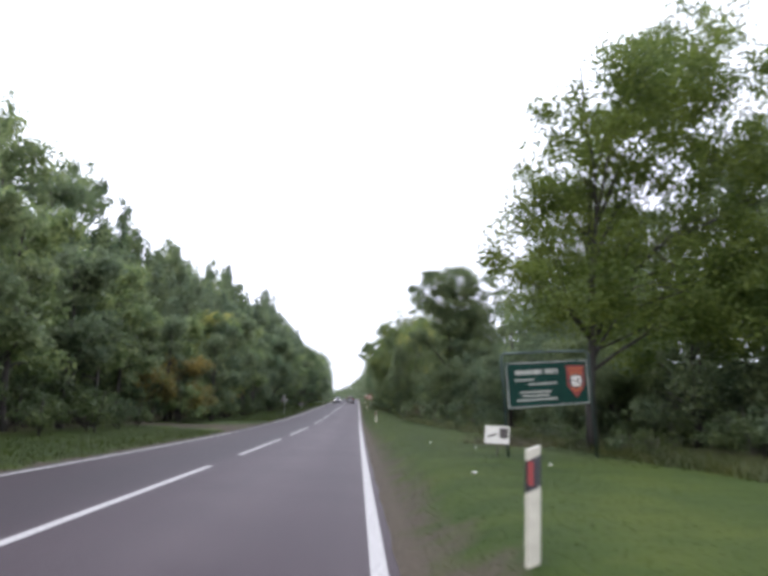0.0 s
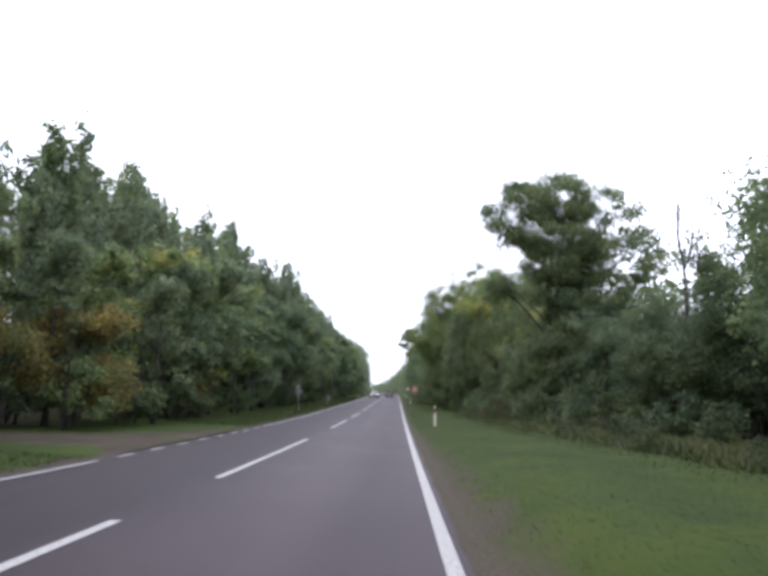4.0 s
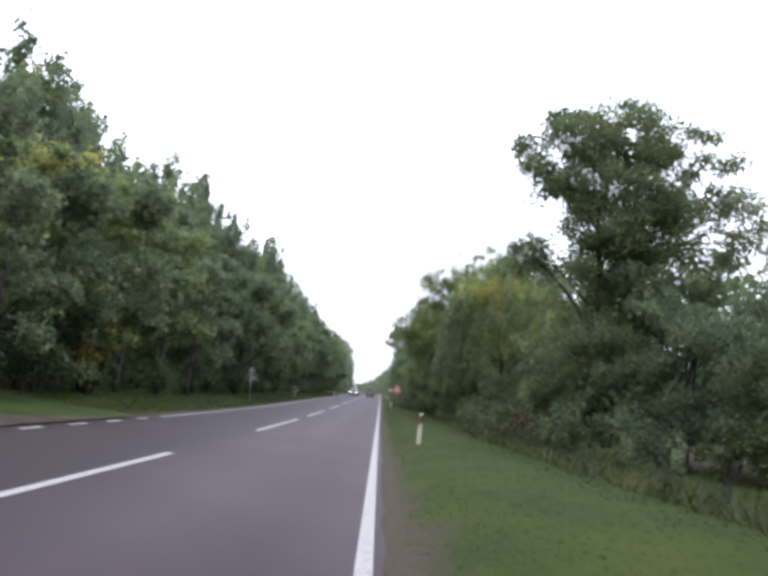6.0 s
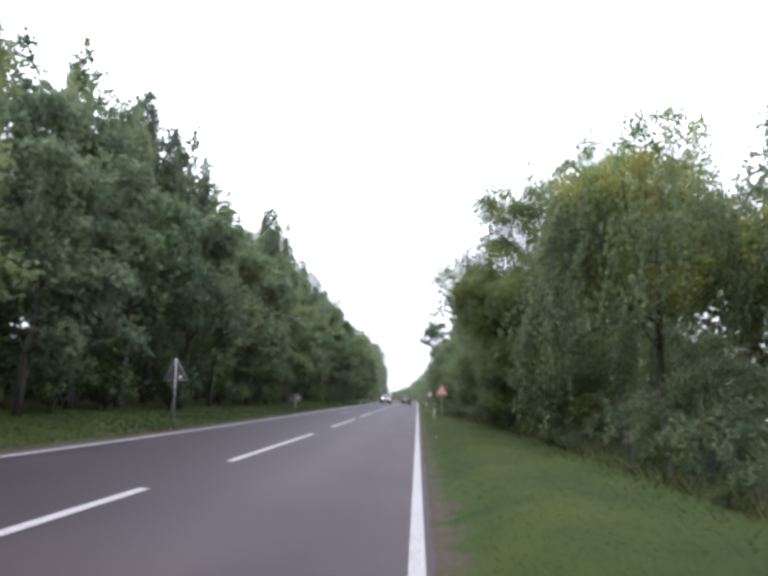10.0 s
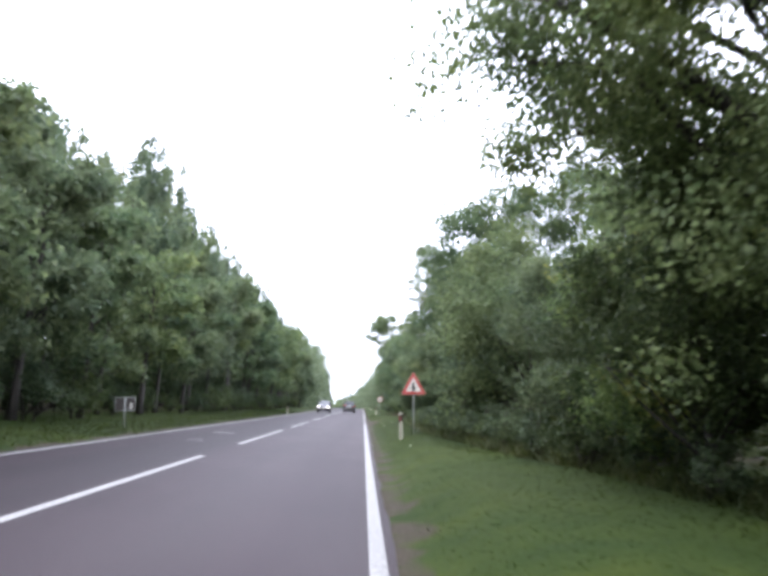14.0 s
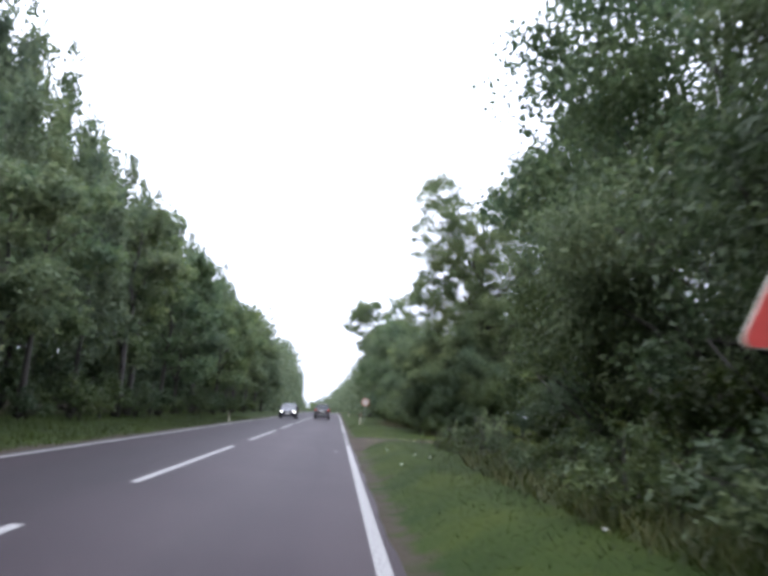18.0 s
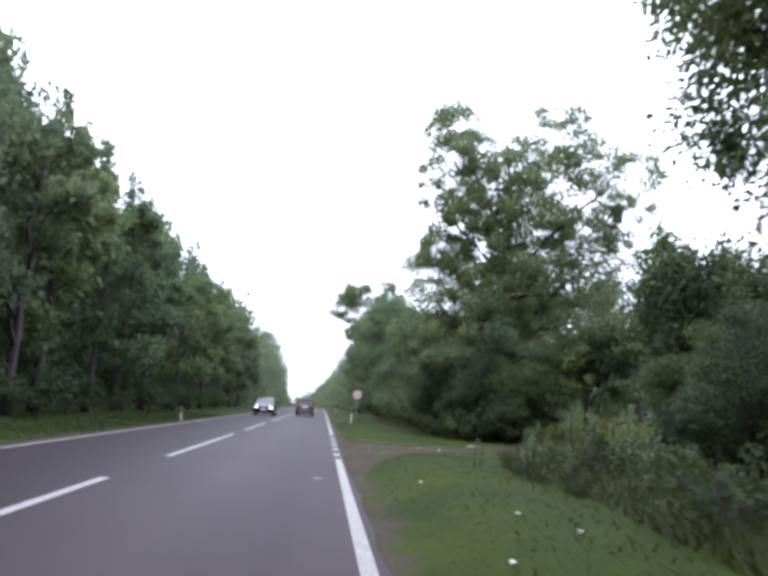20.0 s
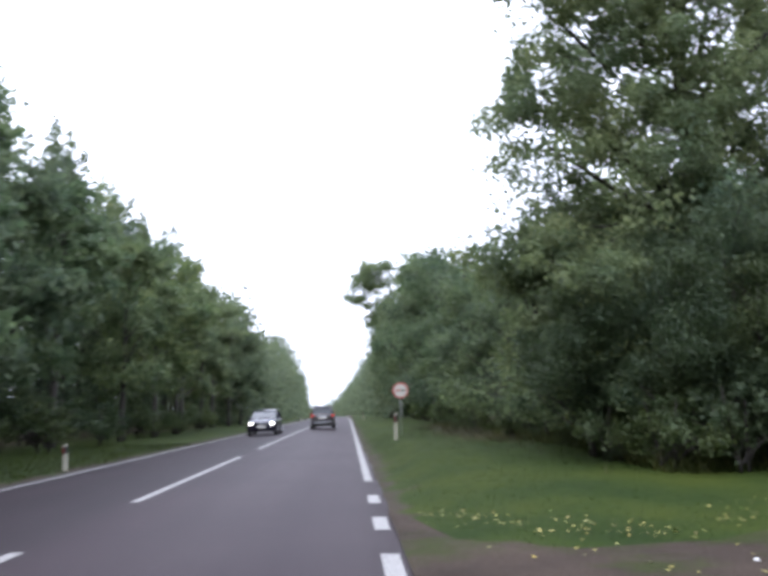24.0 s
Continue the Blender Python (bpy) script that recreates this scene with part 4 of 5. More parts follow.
WEED = [tree(90 + k, "weed_clump", lab, 0.9, round_lobes(rg, 0.9, 0.75, 0.05, 7), 0.012, 30, 34, 0.26, 0.075, mat, 0.1, 14, stems=3, sides=4, corners=3, cores=2, tall=1.3, category="weeds", group="clumps of weeds along the verge")
        for k, (mat, lab) in enumerate([("weed", "ragged green weed clump at the edge of the verge"), ("leaf_deep_shade", "leafy nettle clump at the edge of the verge")])]
for k in range(110):
    yy = 17 + 156 * (k + rnd.uniform(0, 1)) / 110
    if 132.0 < yy < 148:
        continue
    edge = float(np.interp(yy, [14, 34, 55, 62, 80, 95, 110, 121, 126, 130, 138, 150, 170], [7.0, 6.0, 4.6, 4.3, 4.5, 4.2, 2.8, 2.6, 3.2, 4.0, 5.0, 5.0, 4.0]))
    stand(WEED[k % 2], edge + rnd.uniform(0.0, 1.5), yy, rnd.uniform(0.35, 0.8), rnd.uniform(0, 360))
for x, yy, s in ((3.4, 123.5, 0.7), (3.8, 126.0, 0.9), (4.6, 127.6, 1.0), (5.0, 130.0, 1.0), (6.4, 130.8, 1.0), (3.0, 121.6, 0.6), (4.2, 124.4, 0.9), (5.4, 125.4, 1.1)):
    stand(WEED[0], x, yy, s * 0.42, 50 * x)
# rank growth beside the mouth of the dirt track
rank_weeds = random.Random(17)
for k in range(40):
    yy = rank_weeds.uniform(125.6, 132.4)
    x = 2.75 + 0.45 * max(0.0, yy - 130.0) + 2.8 * rank_weeds.random() ** 1.3
    stand(WEED[0 if k % 4 else 1], x, yy, rank_weeds.uniform(0.38, 0.68) * (0.75 if x > 3.9 else 0.45), rank_weeds.uniform(0, 360))
STALK = tree(94, "tall_weed", "tall pale weed stalk with sparse leaves", 1.25, [(0, 0, 0.95, 0.14, 0.14, 0.3), (0.12, 0.05, 0.6, 0.12, 0.12, 0.2), (-0.1, 0.08, 0.75, 0.1, 0.1, 0.22)], 0.012, 16, 12, 0.12, 0.06, "leaf_pale_hazed", 0.3, 12, stems=2, sides=4, corners=3, cores=0, tall=1.4, category="weeds", group="tall weed stalks along the verge")
put(STALK, 4.9, 71.5)
for k, (x, yy, s) in enumerate(((4.6, 73.0, 0.8), (5.2, 70.2, 0.9), (4.8, 75.4, 0.9), (5.4, 67.8, 1.0), (4.7, 66.4, 0.7), (5.0, 78.5, 0.8), (5.6, 63.0, 0.8), (5.2, 56.5, 0.9), (5.6, 51.0, 0.8), (4.6, 128.6, 0.9), (5.2, 129.8, 1.0), (5.0, 131.8, 1.1), (4.2, 126.8, 0.7), (5.9, 133.2, 1.0), (6.3, 131.2, 0.9), (5.4, 48.0, 0.9), (6.4, 44.5, 0.8), (4.6, 156.5, 0.8), (4.5, 161.0, 0.9), (3.4, 129.6, 0.6), (2.7, 130.4, 0.4), (3.8, 130.6, 0.7), (3.0, 128.2, 0.5), (4.3, 131.2, 0.6), (3.3, 127.2, 0.5))):
    place(STALK, x, yy, s, 67 * k)
# beyond the dirt track
YOUNG = tree(76, "young_tree", "young tree with a thin straight trunk in the clearing", 5.6, round_lobes(rg, 5.6, 2.2, 1.7, 8), 0.08, 60, 70, 0.6, 0.2, "leaf", 0.35, 20)
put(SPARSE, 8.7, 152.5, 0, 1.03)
for x, yy, s, a, k in ((5.6, 150.6, 0.62, 10, 1), (7.6, 149.8, 0.72, 90, 1), (9.0, 151.4, 0.66, 200, 1), (6.2, 153.0, 0.85, 300, 1)):
    place(MEDIUM[k], x, yy, s, a)
for x, yy, s, a, k in ((6.4, 149.0, 0.62, 40, 1), (8.6, 149.0, 0.70, 150, 1), (7.4, 148.6, 0.6, 250, 1), (5.0, 150.4, 0.55, 20, 1), (9.0, 150.2, 0.66, 310, 1)):
    place(FINE[k], x, yy, s, a)
for x, yy, s, a, k in ((5.4, 155, 0.78, 0, 1), (8.2, 154.5, 0.9, 120, 1), (11.0, 158.5, 1.0, 50, 0), (5.8, 161.5, 0.72, 90, 1), (6.2, 166.5, 0.8, 150, 0), (6.0, 171, 1.15, 30, 1), (6.4, 177, 1.25, 220, 0), (6.2, 184, 1.4, 310, 1), (6.4, 192, 1.45, 140, 0), (6.2, 200, 1.5, 100, 1), (6.6, 208, 1.5, 60, 0), (10.5, 168, 1.1, 10, 3), (10.5, 181, 1.3, 70, 1), (11, 195, 1.4, 170, 0)):
    stand(MEDIUM[k], x, yy, s, a)
FARTREE = tree(74, "leaning_crown_tree", "tall far tree with a crown leaning over the road", 19.0, [(-3.2, 0, 14.0, 1.7, 2, 2.2), (-1.8, 0, 16.6, 1.8, 2, 1.5), (1.8, 0, 16.8, 2.2, 2, 1.5), (1.0, 0, 13.0, 3.4, 3, 3.0), (1.6, 0, 8.5, 3.0, 3, 4.0), (3.5, 1, 12, 2.5, 2.5, 3), (-0.6, 0, 11.2, 2.2, 2, 2.2), (-2.4, 0, 15.4, 1.6, 1.8, 1.6), (3.6, 0.4, 15.6, 1.6, 1.6, 1.4)], 0.26, 300, 80, 0.9, 0.24, "leaf", 0.4, 30, full=1.1)
put(FARTREE, 4.9, 214.5)
place(BACKING, 7.5, 226, 1.0, 0)
for x, yy, s, a in ((9.8, 162, 0.75, 40), (12.5, 170, 0.8, 140), (24.0, 171, 1.0, 75), (22.5, 195, 1.3, 20), (28.5, 191, 1.3, 190), (24, 186, 0.8, 260), (31, 180, 0.85, 60), (34, 166, 0.8, 330), (27, 138, 0.8, 10), (31, 150, 0.85, 100)):
    place(BACKING, x, yy, s, a)
THICKET = tree(78, "thicket_tree", "dark many-stemmed poplar thicket with upright shoots", 7.0, spire_lobes(rg, 7.0, 2.2, 0.2, 26), 0.07, 190, 110, 0.5, 0.125, "leaf_deep_shade", 0.1, 24, tall=1.4, stems=3)
for x, yy, s, w in ((15.4, 149.6, 0.43, 0.9), (16.6, 150.4, 0.40, 0.9), (18.2, 149.0, 0.38, 0.9)):
    place(POPLAR, x, yy, s, 40 * x, w)
place(FINE[1], 8.2, 132.2, 0.5, 30)
# added bush, its dark leaves standing in for shadow under the overhanging tree
place(FINE[1], 7.0, 129.4, 0.5, 170)
place(FINE[0], 9.6, 133.6, 0.45, 130)
put(THICKET, 12.4, 139.8, 0, 1.12)
place(THICKET, 13.6, 137.0, 1.05, 100)
place(THICKET, 10.4, 133.8, 0.6, 220)
# young trees of the clearing
put(YOUNG, 11.8, 152.6)
for x, yy, s, a in ((13.4, 153.8, 1.0, 60), (15.2, 149.5, 1.15, 130), (16.2, 142.0, 1.2, 80), (17.6, 138.5, 1.4, 10), (18.5, 147, 1.3, 300)):
    place(YOUNG, x, yy, s, a)
# shrubs and tall weeds in front of the right-hand trees
for x, yy, s in ((4.3, 96.6, 0.34), (3.9, 99.0, 0.36), (3.7, 101.4, 0.36), (3.6, 103.6, 0.40), (3.4, 105.6, 0.40), (3.3, 107.6, 0.36), (3.2, 109.8, 0.40), (3.3, 112.0, 0.42), (3.1, 114.4, 0.36)):
    place(SHRUBS[0], x, yy, s, 90 * x)
for k in range(46):
    yy = 14 + 111 * (k + rnd.uniform(0.1, 0.9)) / 46
    edge = np.interp(yy, [14, 40, 55, 62, 80, 95, 110, 136], [9.5, 8.6, 6.4, 5.3, 5.2, 4.8, 3.7, 5.6])
    stand(rnd.choice(SHRUBS[:1] * 3 + SHRUBS[2:]), edge + rnd.uniform(-0.1, 1.2), yy, rnd.uniform(0.3, 0.6), rnd.uniform(0, 360))
for k in range(14):
    yy = 152 + 60 * (k + rnd.uniform(0.1, 0.9)) / 14
    stand(rnd.choice(SHRUBS), 5.5 + rnd.uniform(-0.3, 0.8), yy, rnd.uniform(0.35, 0.75), rnd.uniform(0, 360))


for x, yy, s in ((5.4, 148.0, 0.42), (6.5, 147.6, 0.5), (7.7, 148.0, 0.55), (8.8, 148.4, 0.5), (4.9, 149.6, 0.4)):
    place(SHRUBS[0], x, yy, s, 70 * x)


for ob, s in resize:
    w = min(s, 1.15)
    ob.scale = (w, w, s)

# ---- deep woods behind and far away, uncounted ----
def woods(name, label, spots, size, seed, per=46, material="leaf_dark"):
    """Many joined leaf clumps: spots are (x, y, z, reach)."""
    rng = np.random.default_rng(seed)
    s = np.array(spots)
    idx = np.repeat(np.arange(len(s)), per)
    p = s[idx, :3] + rng.normal(size=(len(idx), 3)) * s[idx, 3:4] * 0.5
    p[:, 2] = np.maximum(p[:, 2], 0.1) + np.interp(p[:, 1], STEPS, HEIGHTS)
    ob = new(name, quads_mesh(name, leaves(rng, p, size, None, 0.0, 3), material))
    return tagged(ob, label, "woods", kind="stuff")


rw = np.random.default_rng(8)
deep = []
for k in range(1000):
    yy = rw.uniform(-20, 300)
    top = float(np.interp(yy, SKYLINE_Y, SKYLINE_Z)) * 0.9
    deep.append((rw.uniform(-30, -22), yy, rw.uniform(0, 1) ** 1.7 * top, 1.7))
for k in range(500):
    deep.append((rw.uniform(-26, -20), rw.uniform(-10, 230), rw.uniform(0, 4.5), 1.2))
woods("deep_wood", "dark depth of the wood behind the front trees", deep, 0.5, 1, 60)
deep = []
for k in range(900):
    yy = rw.uniform(5, 300)
    if not 129 < yy < 188:
        lo = 17 if yy < 60 else 13
        deep.append((rw.uniform(lo, lo + 7), yy, rw.uniform(0, 1) ** 1.5 * (9 if yy < 60 else 10.5), 1.6))
for k in range(200):
    deep.append((rw.uniform(13, 20), rw.uniform(16, 60), rw.uniform(0, 3.5), 1.2))
woods("deep_wood_right", "dark depth of the wood behind the verge trees", deep, 0.6, 2)
deep = [(rw.uniform(29, 38), rw.uniform(128, 215), rw.uniform(0, 1) ** 1.3 * 10, 2.0) for k in range(260)]
deep += [(rw.uniform(27, 34), rw.uniform(124, 215), rw.uniform(1.2, 4.5), 1.2) for k in range(200)]
woods("clearing_wood", "green wood closing the far side of the clearing", deep, 0.3, 5, 170, "leaf_pale_hazed")
far = []
for k in range(3400):
    yy = 212 + 480 * rw.uniform(0, 1) ** 1.3
    t = rw.uniform(0, 1) ** 0.85
    if rw.uniform() < 0.5:
        hh = float(np.interp(yy, [212, 250, 330, 700], [13.0, 14.0, 16.0, 17.0])) + 2.0 * math.sin(yy * 0.09) + 1.5 * math.sin(yy * 0.31)
        far.append((-10.6 - 2.0 * t - rw.uniform(0, 8) + bend(yy), yy, hh * t, 1.8))
    else:
        hh = 12.8 + 2.2 * math.sin(yy * 0.11 + 1) + 1.8 * math.sin(yy * 0.37)
        far.append((4.3 + 0.6 * t + rw.uniform(0, 8) + bend(yy), yy, hh * t, 1.8))
# the haze-greyed leaf colour makes these woods look distant
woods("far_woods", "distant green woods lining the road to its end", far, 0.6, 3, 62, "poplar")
end = [(rw.uniform(-90, 40), rw.uniform(690, 730), rw.uniform(0, 1) * (13 + 3 * math.sin(k * 0.7)), 3.2) for k in range(420)]
woods("end_woods", "dark woods closing the far end of the road", end, 1.7, 4, 70)

# ---- roadside furniture ----
def delineator(x, y, lean=0.0):
    root = thing("delineator_post", "white plastic delineator post with a dark band and red reflector", "delineator", pose(x, y, ground_z(x, y) - 0.02, 0, lean, 0), group="delineator posts along the road")
    w = 0.06
    bm = bmesh.new()
    prof = [(-w, -0.02), (-w * 0.55, -0.045), (w * 0.55, -0.045), (w, -0.02), (w * 0.8, 0.03), (-w * 0.8, 0.03)]
    low = [bm.verts.new((px, py, 0)) for px, py in prof]
    top = [bm.verts.new((px, py, 0.86 + 0.35 * (px + w))) for px, py in prof]
    for k in range(6):
        bm.faces.new((low[k], low[(k + 1) % 6], top[(k + 1) % 6], top[k]))
    bm.faces.new(top)
    bm.faces.new(low[::-1])
    part("post", bm_mesh("post", bm, "cream"), root)
    g = 0.003
    v = [(-w - g, -0.02, 0.60), (-w * 0.55, -0.045 - g, 0.615), (w * 0.55, -0.045 - g, 0.65), (w + g, -0.02, 0.665), (w * 0.8 + g, 0.03 + g, 0.66), (-w * 0.8 - g, 0.03 + g, 0.605)]
    n = len(v)
    v = [(a, b, c - 0.06) for a, b, c in v]
    v += [(a, b, c + 0.235) for a, b, c in v]
    part("band", mesh_of("band", v, [(k, (k + 1) % n, (k + 1) % n + n, k + n) for k in range(n)], "black"), root, "black band")
    part("reflector", box("reflector", (0.046, 0.006, 0.18), (-0.026, -0.050, 0.69), "red", 0.002), root, "red reflector")
    return root


for x, y, lean in ((1.50, 5.64, 0.5), (1.60, 56.6, -0.5), (1.52, 107.75, -4.5), (1.62, 160.4, 0.5)):
    delineator(x, y, lean)
for x, y in ((-7.2, 155.1), (-7.15, 198.4), (-7.2, 250)):
    post = delineator(x, y, -4.0)
    post.scale = (1, 1, 0.76)
delineator(1.62, 212, 0)


def bars(root, y, rows, material="signwhite"):
    """Unreadable lettering: plain bars (x, z, width, height)."""
    for x, z, w, h in rows:
        part("lettering_bar", plate("lettering_bar", [(x, z), (x + w, z), (x + w, z + h), (x, z + h)], 0.003, y, material), root)


def billboard():
    root = thing("billboard", "dark green sign board with white border, lettering and red shield", "sign board", pose(4.92, 17.45, 0.42, 0, -5.2, 21) @ Matrix.Diagonal((1.165, 1, 0.965, 1)))
    post = lambda s: [(Vector((s * 1.10, 0.03, -0.3)), 0.03), (Vector((s * 1.10, 0.03, 2.55)), 0.03), (Vector((s * 1.08, 0.03, 2.62)), 0.03), (Vector((s * 1.02, 0.03, 2.66)), 0.03), (Vector((0, 0.03, 2.67)), 0.03)]
    for s in (-1, 1):
        part("frame_tube", tubes("frame_tube", [post(s)], "frame", 8), root)
    part("panel", plate("panel", [(-1.04, 1.30), (1.04, 1.30), (1.04, 2.44), (-1.04, 2.44)], 0.025, 0.0, "green"), root)
    for a, b, c, d in ((-1.02, 1.325, 2.04, 0.011), (-1.02, 2.404, 2.04, 0.011), (-1.02, 1.336, 0.010, 1.068), (1.010, 1.336, 0.010, 1.068)):
        part("border", plate("border", [(a, b), (a + c, b), (a + c, b + d), (a, b + d)], 0.004, -0.004, "signwhite"), root)
    title, x = [], -0.80
    for w in (0.03, 0.08, 0.09, 0.04, 0.08, 0.08, 0.05, 0.08, 0.03, 0.0, 0.10, 0.10, 0.10):
        if w:
            title.append((x, 2.12, 0.020, 0.112))
            if w > 0.04:
                title.append((x + w * 0.62, 2.12, 0.018, 0.112))
                title.append((x + 0.02, 2.165 + 0.05 * (len(title) % 2), w * 0.62 - 0.02, 0.017))
        x += w + 0.012 if w else 0.06
    bars(root, -0.004, title)
    small = []
    for x0, z, n, w in ((-0.83, 1.97, 5, 0.09), (-0.22, 1.97, 0, 0), (-0.50, 1.86, 7, 0.09), (-0.72, 1.665, 7, 0.10), (-0.66, 1.575, 6, 0.10), (-0.80, 1.475, 9, 0.10)):
        for k in range(n):
            for j in range(3):
                small.append((x0 + k * (w + 0.012) + j * w * 0.3, z, w * (0.14 + 0.05 * ((k + j) % 3)), 0.036 + 0.008 * ((k * 5 + j) % 2)))
    bars(root, -0.004, small)
    sx = 0.70
    shield = [(sx - 0.235, 2.30), (sx + 0.235, 2.30), (sx + 0.23, 1.78), (sx + 0.12, 1.62), (sx, 1.47), (sx - 0.12, 1.62), (sx - 0.23, 1.78)]
    part("shield", plate("shield", shield, 0.004, -0.004, "shieldred"), root, "red shield emblem")
    for k in range(4):
        x0 = sx - 0.13 + k * 0.075
        part("shield_stripe", plate("shield_stripe", [(x0, 1.60 + 0.05 * abs(k - 1.5)), (x0 + 0.04, 1.60 + 0.05 * abs(k - 1.5)), (x0 + 0.04, 2.16), (x0, 2.16)], 0.003, -0.007, "orange"), root)
    flower = []
    for k in range(48):
        a = 2 * math.pi * k / 48
        rr = 0.185 + 0.022 * math.cos(8 * a)
        flower.append((sx + rr * math.cos(a), 1.90 + rr * math.sin(a)))
    part("emblem_disc", plate("emblem_disc", flower, 0.003, -0.010, "black"), root, "black scalloped disc")
    part("emblem_petal", plate("emblem_petal", [(sx - 0.035, 1.77), (sx + 0.02, 1.77), (sx + 0.015, 2.04), (sx - 0.03, 2.04)], 0.003, -0.013, "signwhite"), root)
    for dx, dz, rr in ((-0.085, 0.075, 0.045), (-0.095, -0.035, 0.04), (0.08, 0.085, 0.045), (0.10, -0.01, 0.042), (0.065, -0.10, 0.042), (-0.07, -0.11, 0.032)):
        part("emblem_petal", plate("emblem_petal", ring(rr, 14, sx + dx, 1.90 + dz), 0.003, -0.013, "signwhite"), root)
    part("shield_band", plate("shield_band", [(sx - 0.20, 2.20), (sx + 0.20, 2.20), (sx + 0.20, 2.235), (sx - 0.20, 2.235)], 0.003, -0.007, "orange"), root)
    return root


billboard()
note = thing("notice_board", "small white notice on a thin iron stake", "notice", pose(3.40, 16.9, 0.26, 0, 0.5, 8))
part("stake", tubes("stake", [[(Vector((0.02, 0.02, -0.3)), 0.014), (Vector((0.02, 0.02, 0.72)), 0.012)]], "rust", 6), note)
part("panel", plate("panel", rounded([(-0.30, 0.52), (0.29, 0.50), (0.31, 0.91), (-0.28, 0.92)], 0.015), 0.012, 0.0, "signwhite"), note)
part("dark_print", plate("dark_print", [(0.06, 0.66), (0.16, 0.61), (0.27, 0.66), (0.28, 0.87), (0.07, 0.87)], 0.003, -0.003, "rust"), note)
part("dark_print", plate("dark_print", [(-0.24, 0.69), (-0.10, 0.72), (0.0, 0.76), (0.01, 0.73), (-0.08, 0.68), (-0.22, 0.66)], 0.003, -0.003, "rust"), note)


def warning_sign():
    root = thing("warning_sign", "red and white triangular crossroads warning sign on a steel pole", "road sign", pose(2.06, 109.35, 0.25 + rise(109.35), 0, -3.5, -3) @ Matrix.Diagonal((0.95, 1, 1, 1)))
    part("pole", tubes("pole", [[(Vector((0, 0.05, -0.3)), 0.023), (Vector((0, 0.05, 2.30)), 0.023)]], "steel", 10), root)
    z0 = 1.62

    def tri(s, lift=0.0):
        hh = s * 0.866
        cz = z0 + 0.2598 + lift
        return [(-s / 2, cz - hh / 3), (s / 2, cz - hh / 3), (0, cz + hh * 2 / 3)]
    part("back_plate", plate("back_plate", rounded(tri(0.97), 0.09), 0.02, 0.012, "cream"), root)
    part("border", plate("border", rounded(tri(0.945), 0.08), 0.006, 0.006, "signred"), root, "red border")
    part("face", plate("face", rounded(tri(0.60), 0.015), 0.004, 0.002, "signwhite"), root, "white face")
    part("symbol", plate("symbol", [(-0.042, z0 + 0.075), (-0.014, z0 + 0.10), (0.014, z0 + 0.10), (0.042, z0 + 0.075), (0.042, z0 + 0.36), (0.026, z0 + 0.405), (0.0, z0 + 0.425), (-0.026, z0 + 0.405), (-0.042, z0 + 0.36)], 0.003, -0.001, "black"), root, "black arrow")
    part("symbol", plate("symbol", [(-0.125, z0 + 0.205), (0.125, z0 + 0.205), (0.125, z0 + 0.235), (-0.125, z0 + 0.235)], 0.003, -0.0035, "black"), root, "black cross bar")
    for zz in (z0 + 0.1, z0 + 0.42):
        part("clamp", box("clamp", (0.09, 0.03, 0.03), (0, 0.045, zz), "steel"), root)
    return root


warning_sign()
ban = thing("round_sign", "round white and red no-overtaking sign on a steel pole", "road sign", pose(2.0, 162.9, 0.2 + rise(162.9)))
part("pole", tubes("pole", [[(Vector((0, 0.05, -0.3)), 0.023), (Vector((0, 0.05, 2.15)), 0.023)]], "steel", 10), ban)
part("back_plate", plate("back_plate", ring(0.31, 32, 0, 1.86), 0.02, 0.012, "steel"), ban)
part("border", plate("border", ring(0.30, 32, 0, 1.86), 0.006, 0.006, "signred"), ban, "faded red border")
part("face", plate("face", ring(0.245, 32, 0, 1.86), 0.004, 0.002, "signwhite"), ban, "white face")
for sx, mat in ((-0.16, "signred"), (0.02, "black")):
    part("symbol", plate("symbol", [(sx, 1.83), (sx + 0.14, 1.83), (sx + 0.14, 1.865), (sx + 0.105, 1.90), (sx + 0.035, 1.90), (sx, 1.865)], 0.003, -0.001, mat), ban)


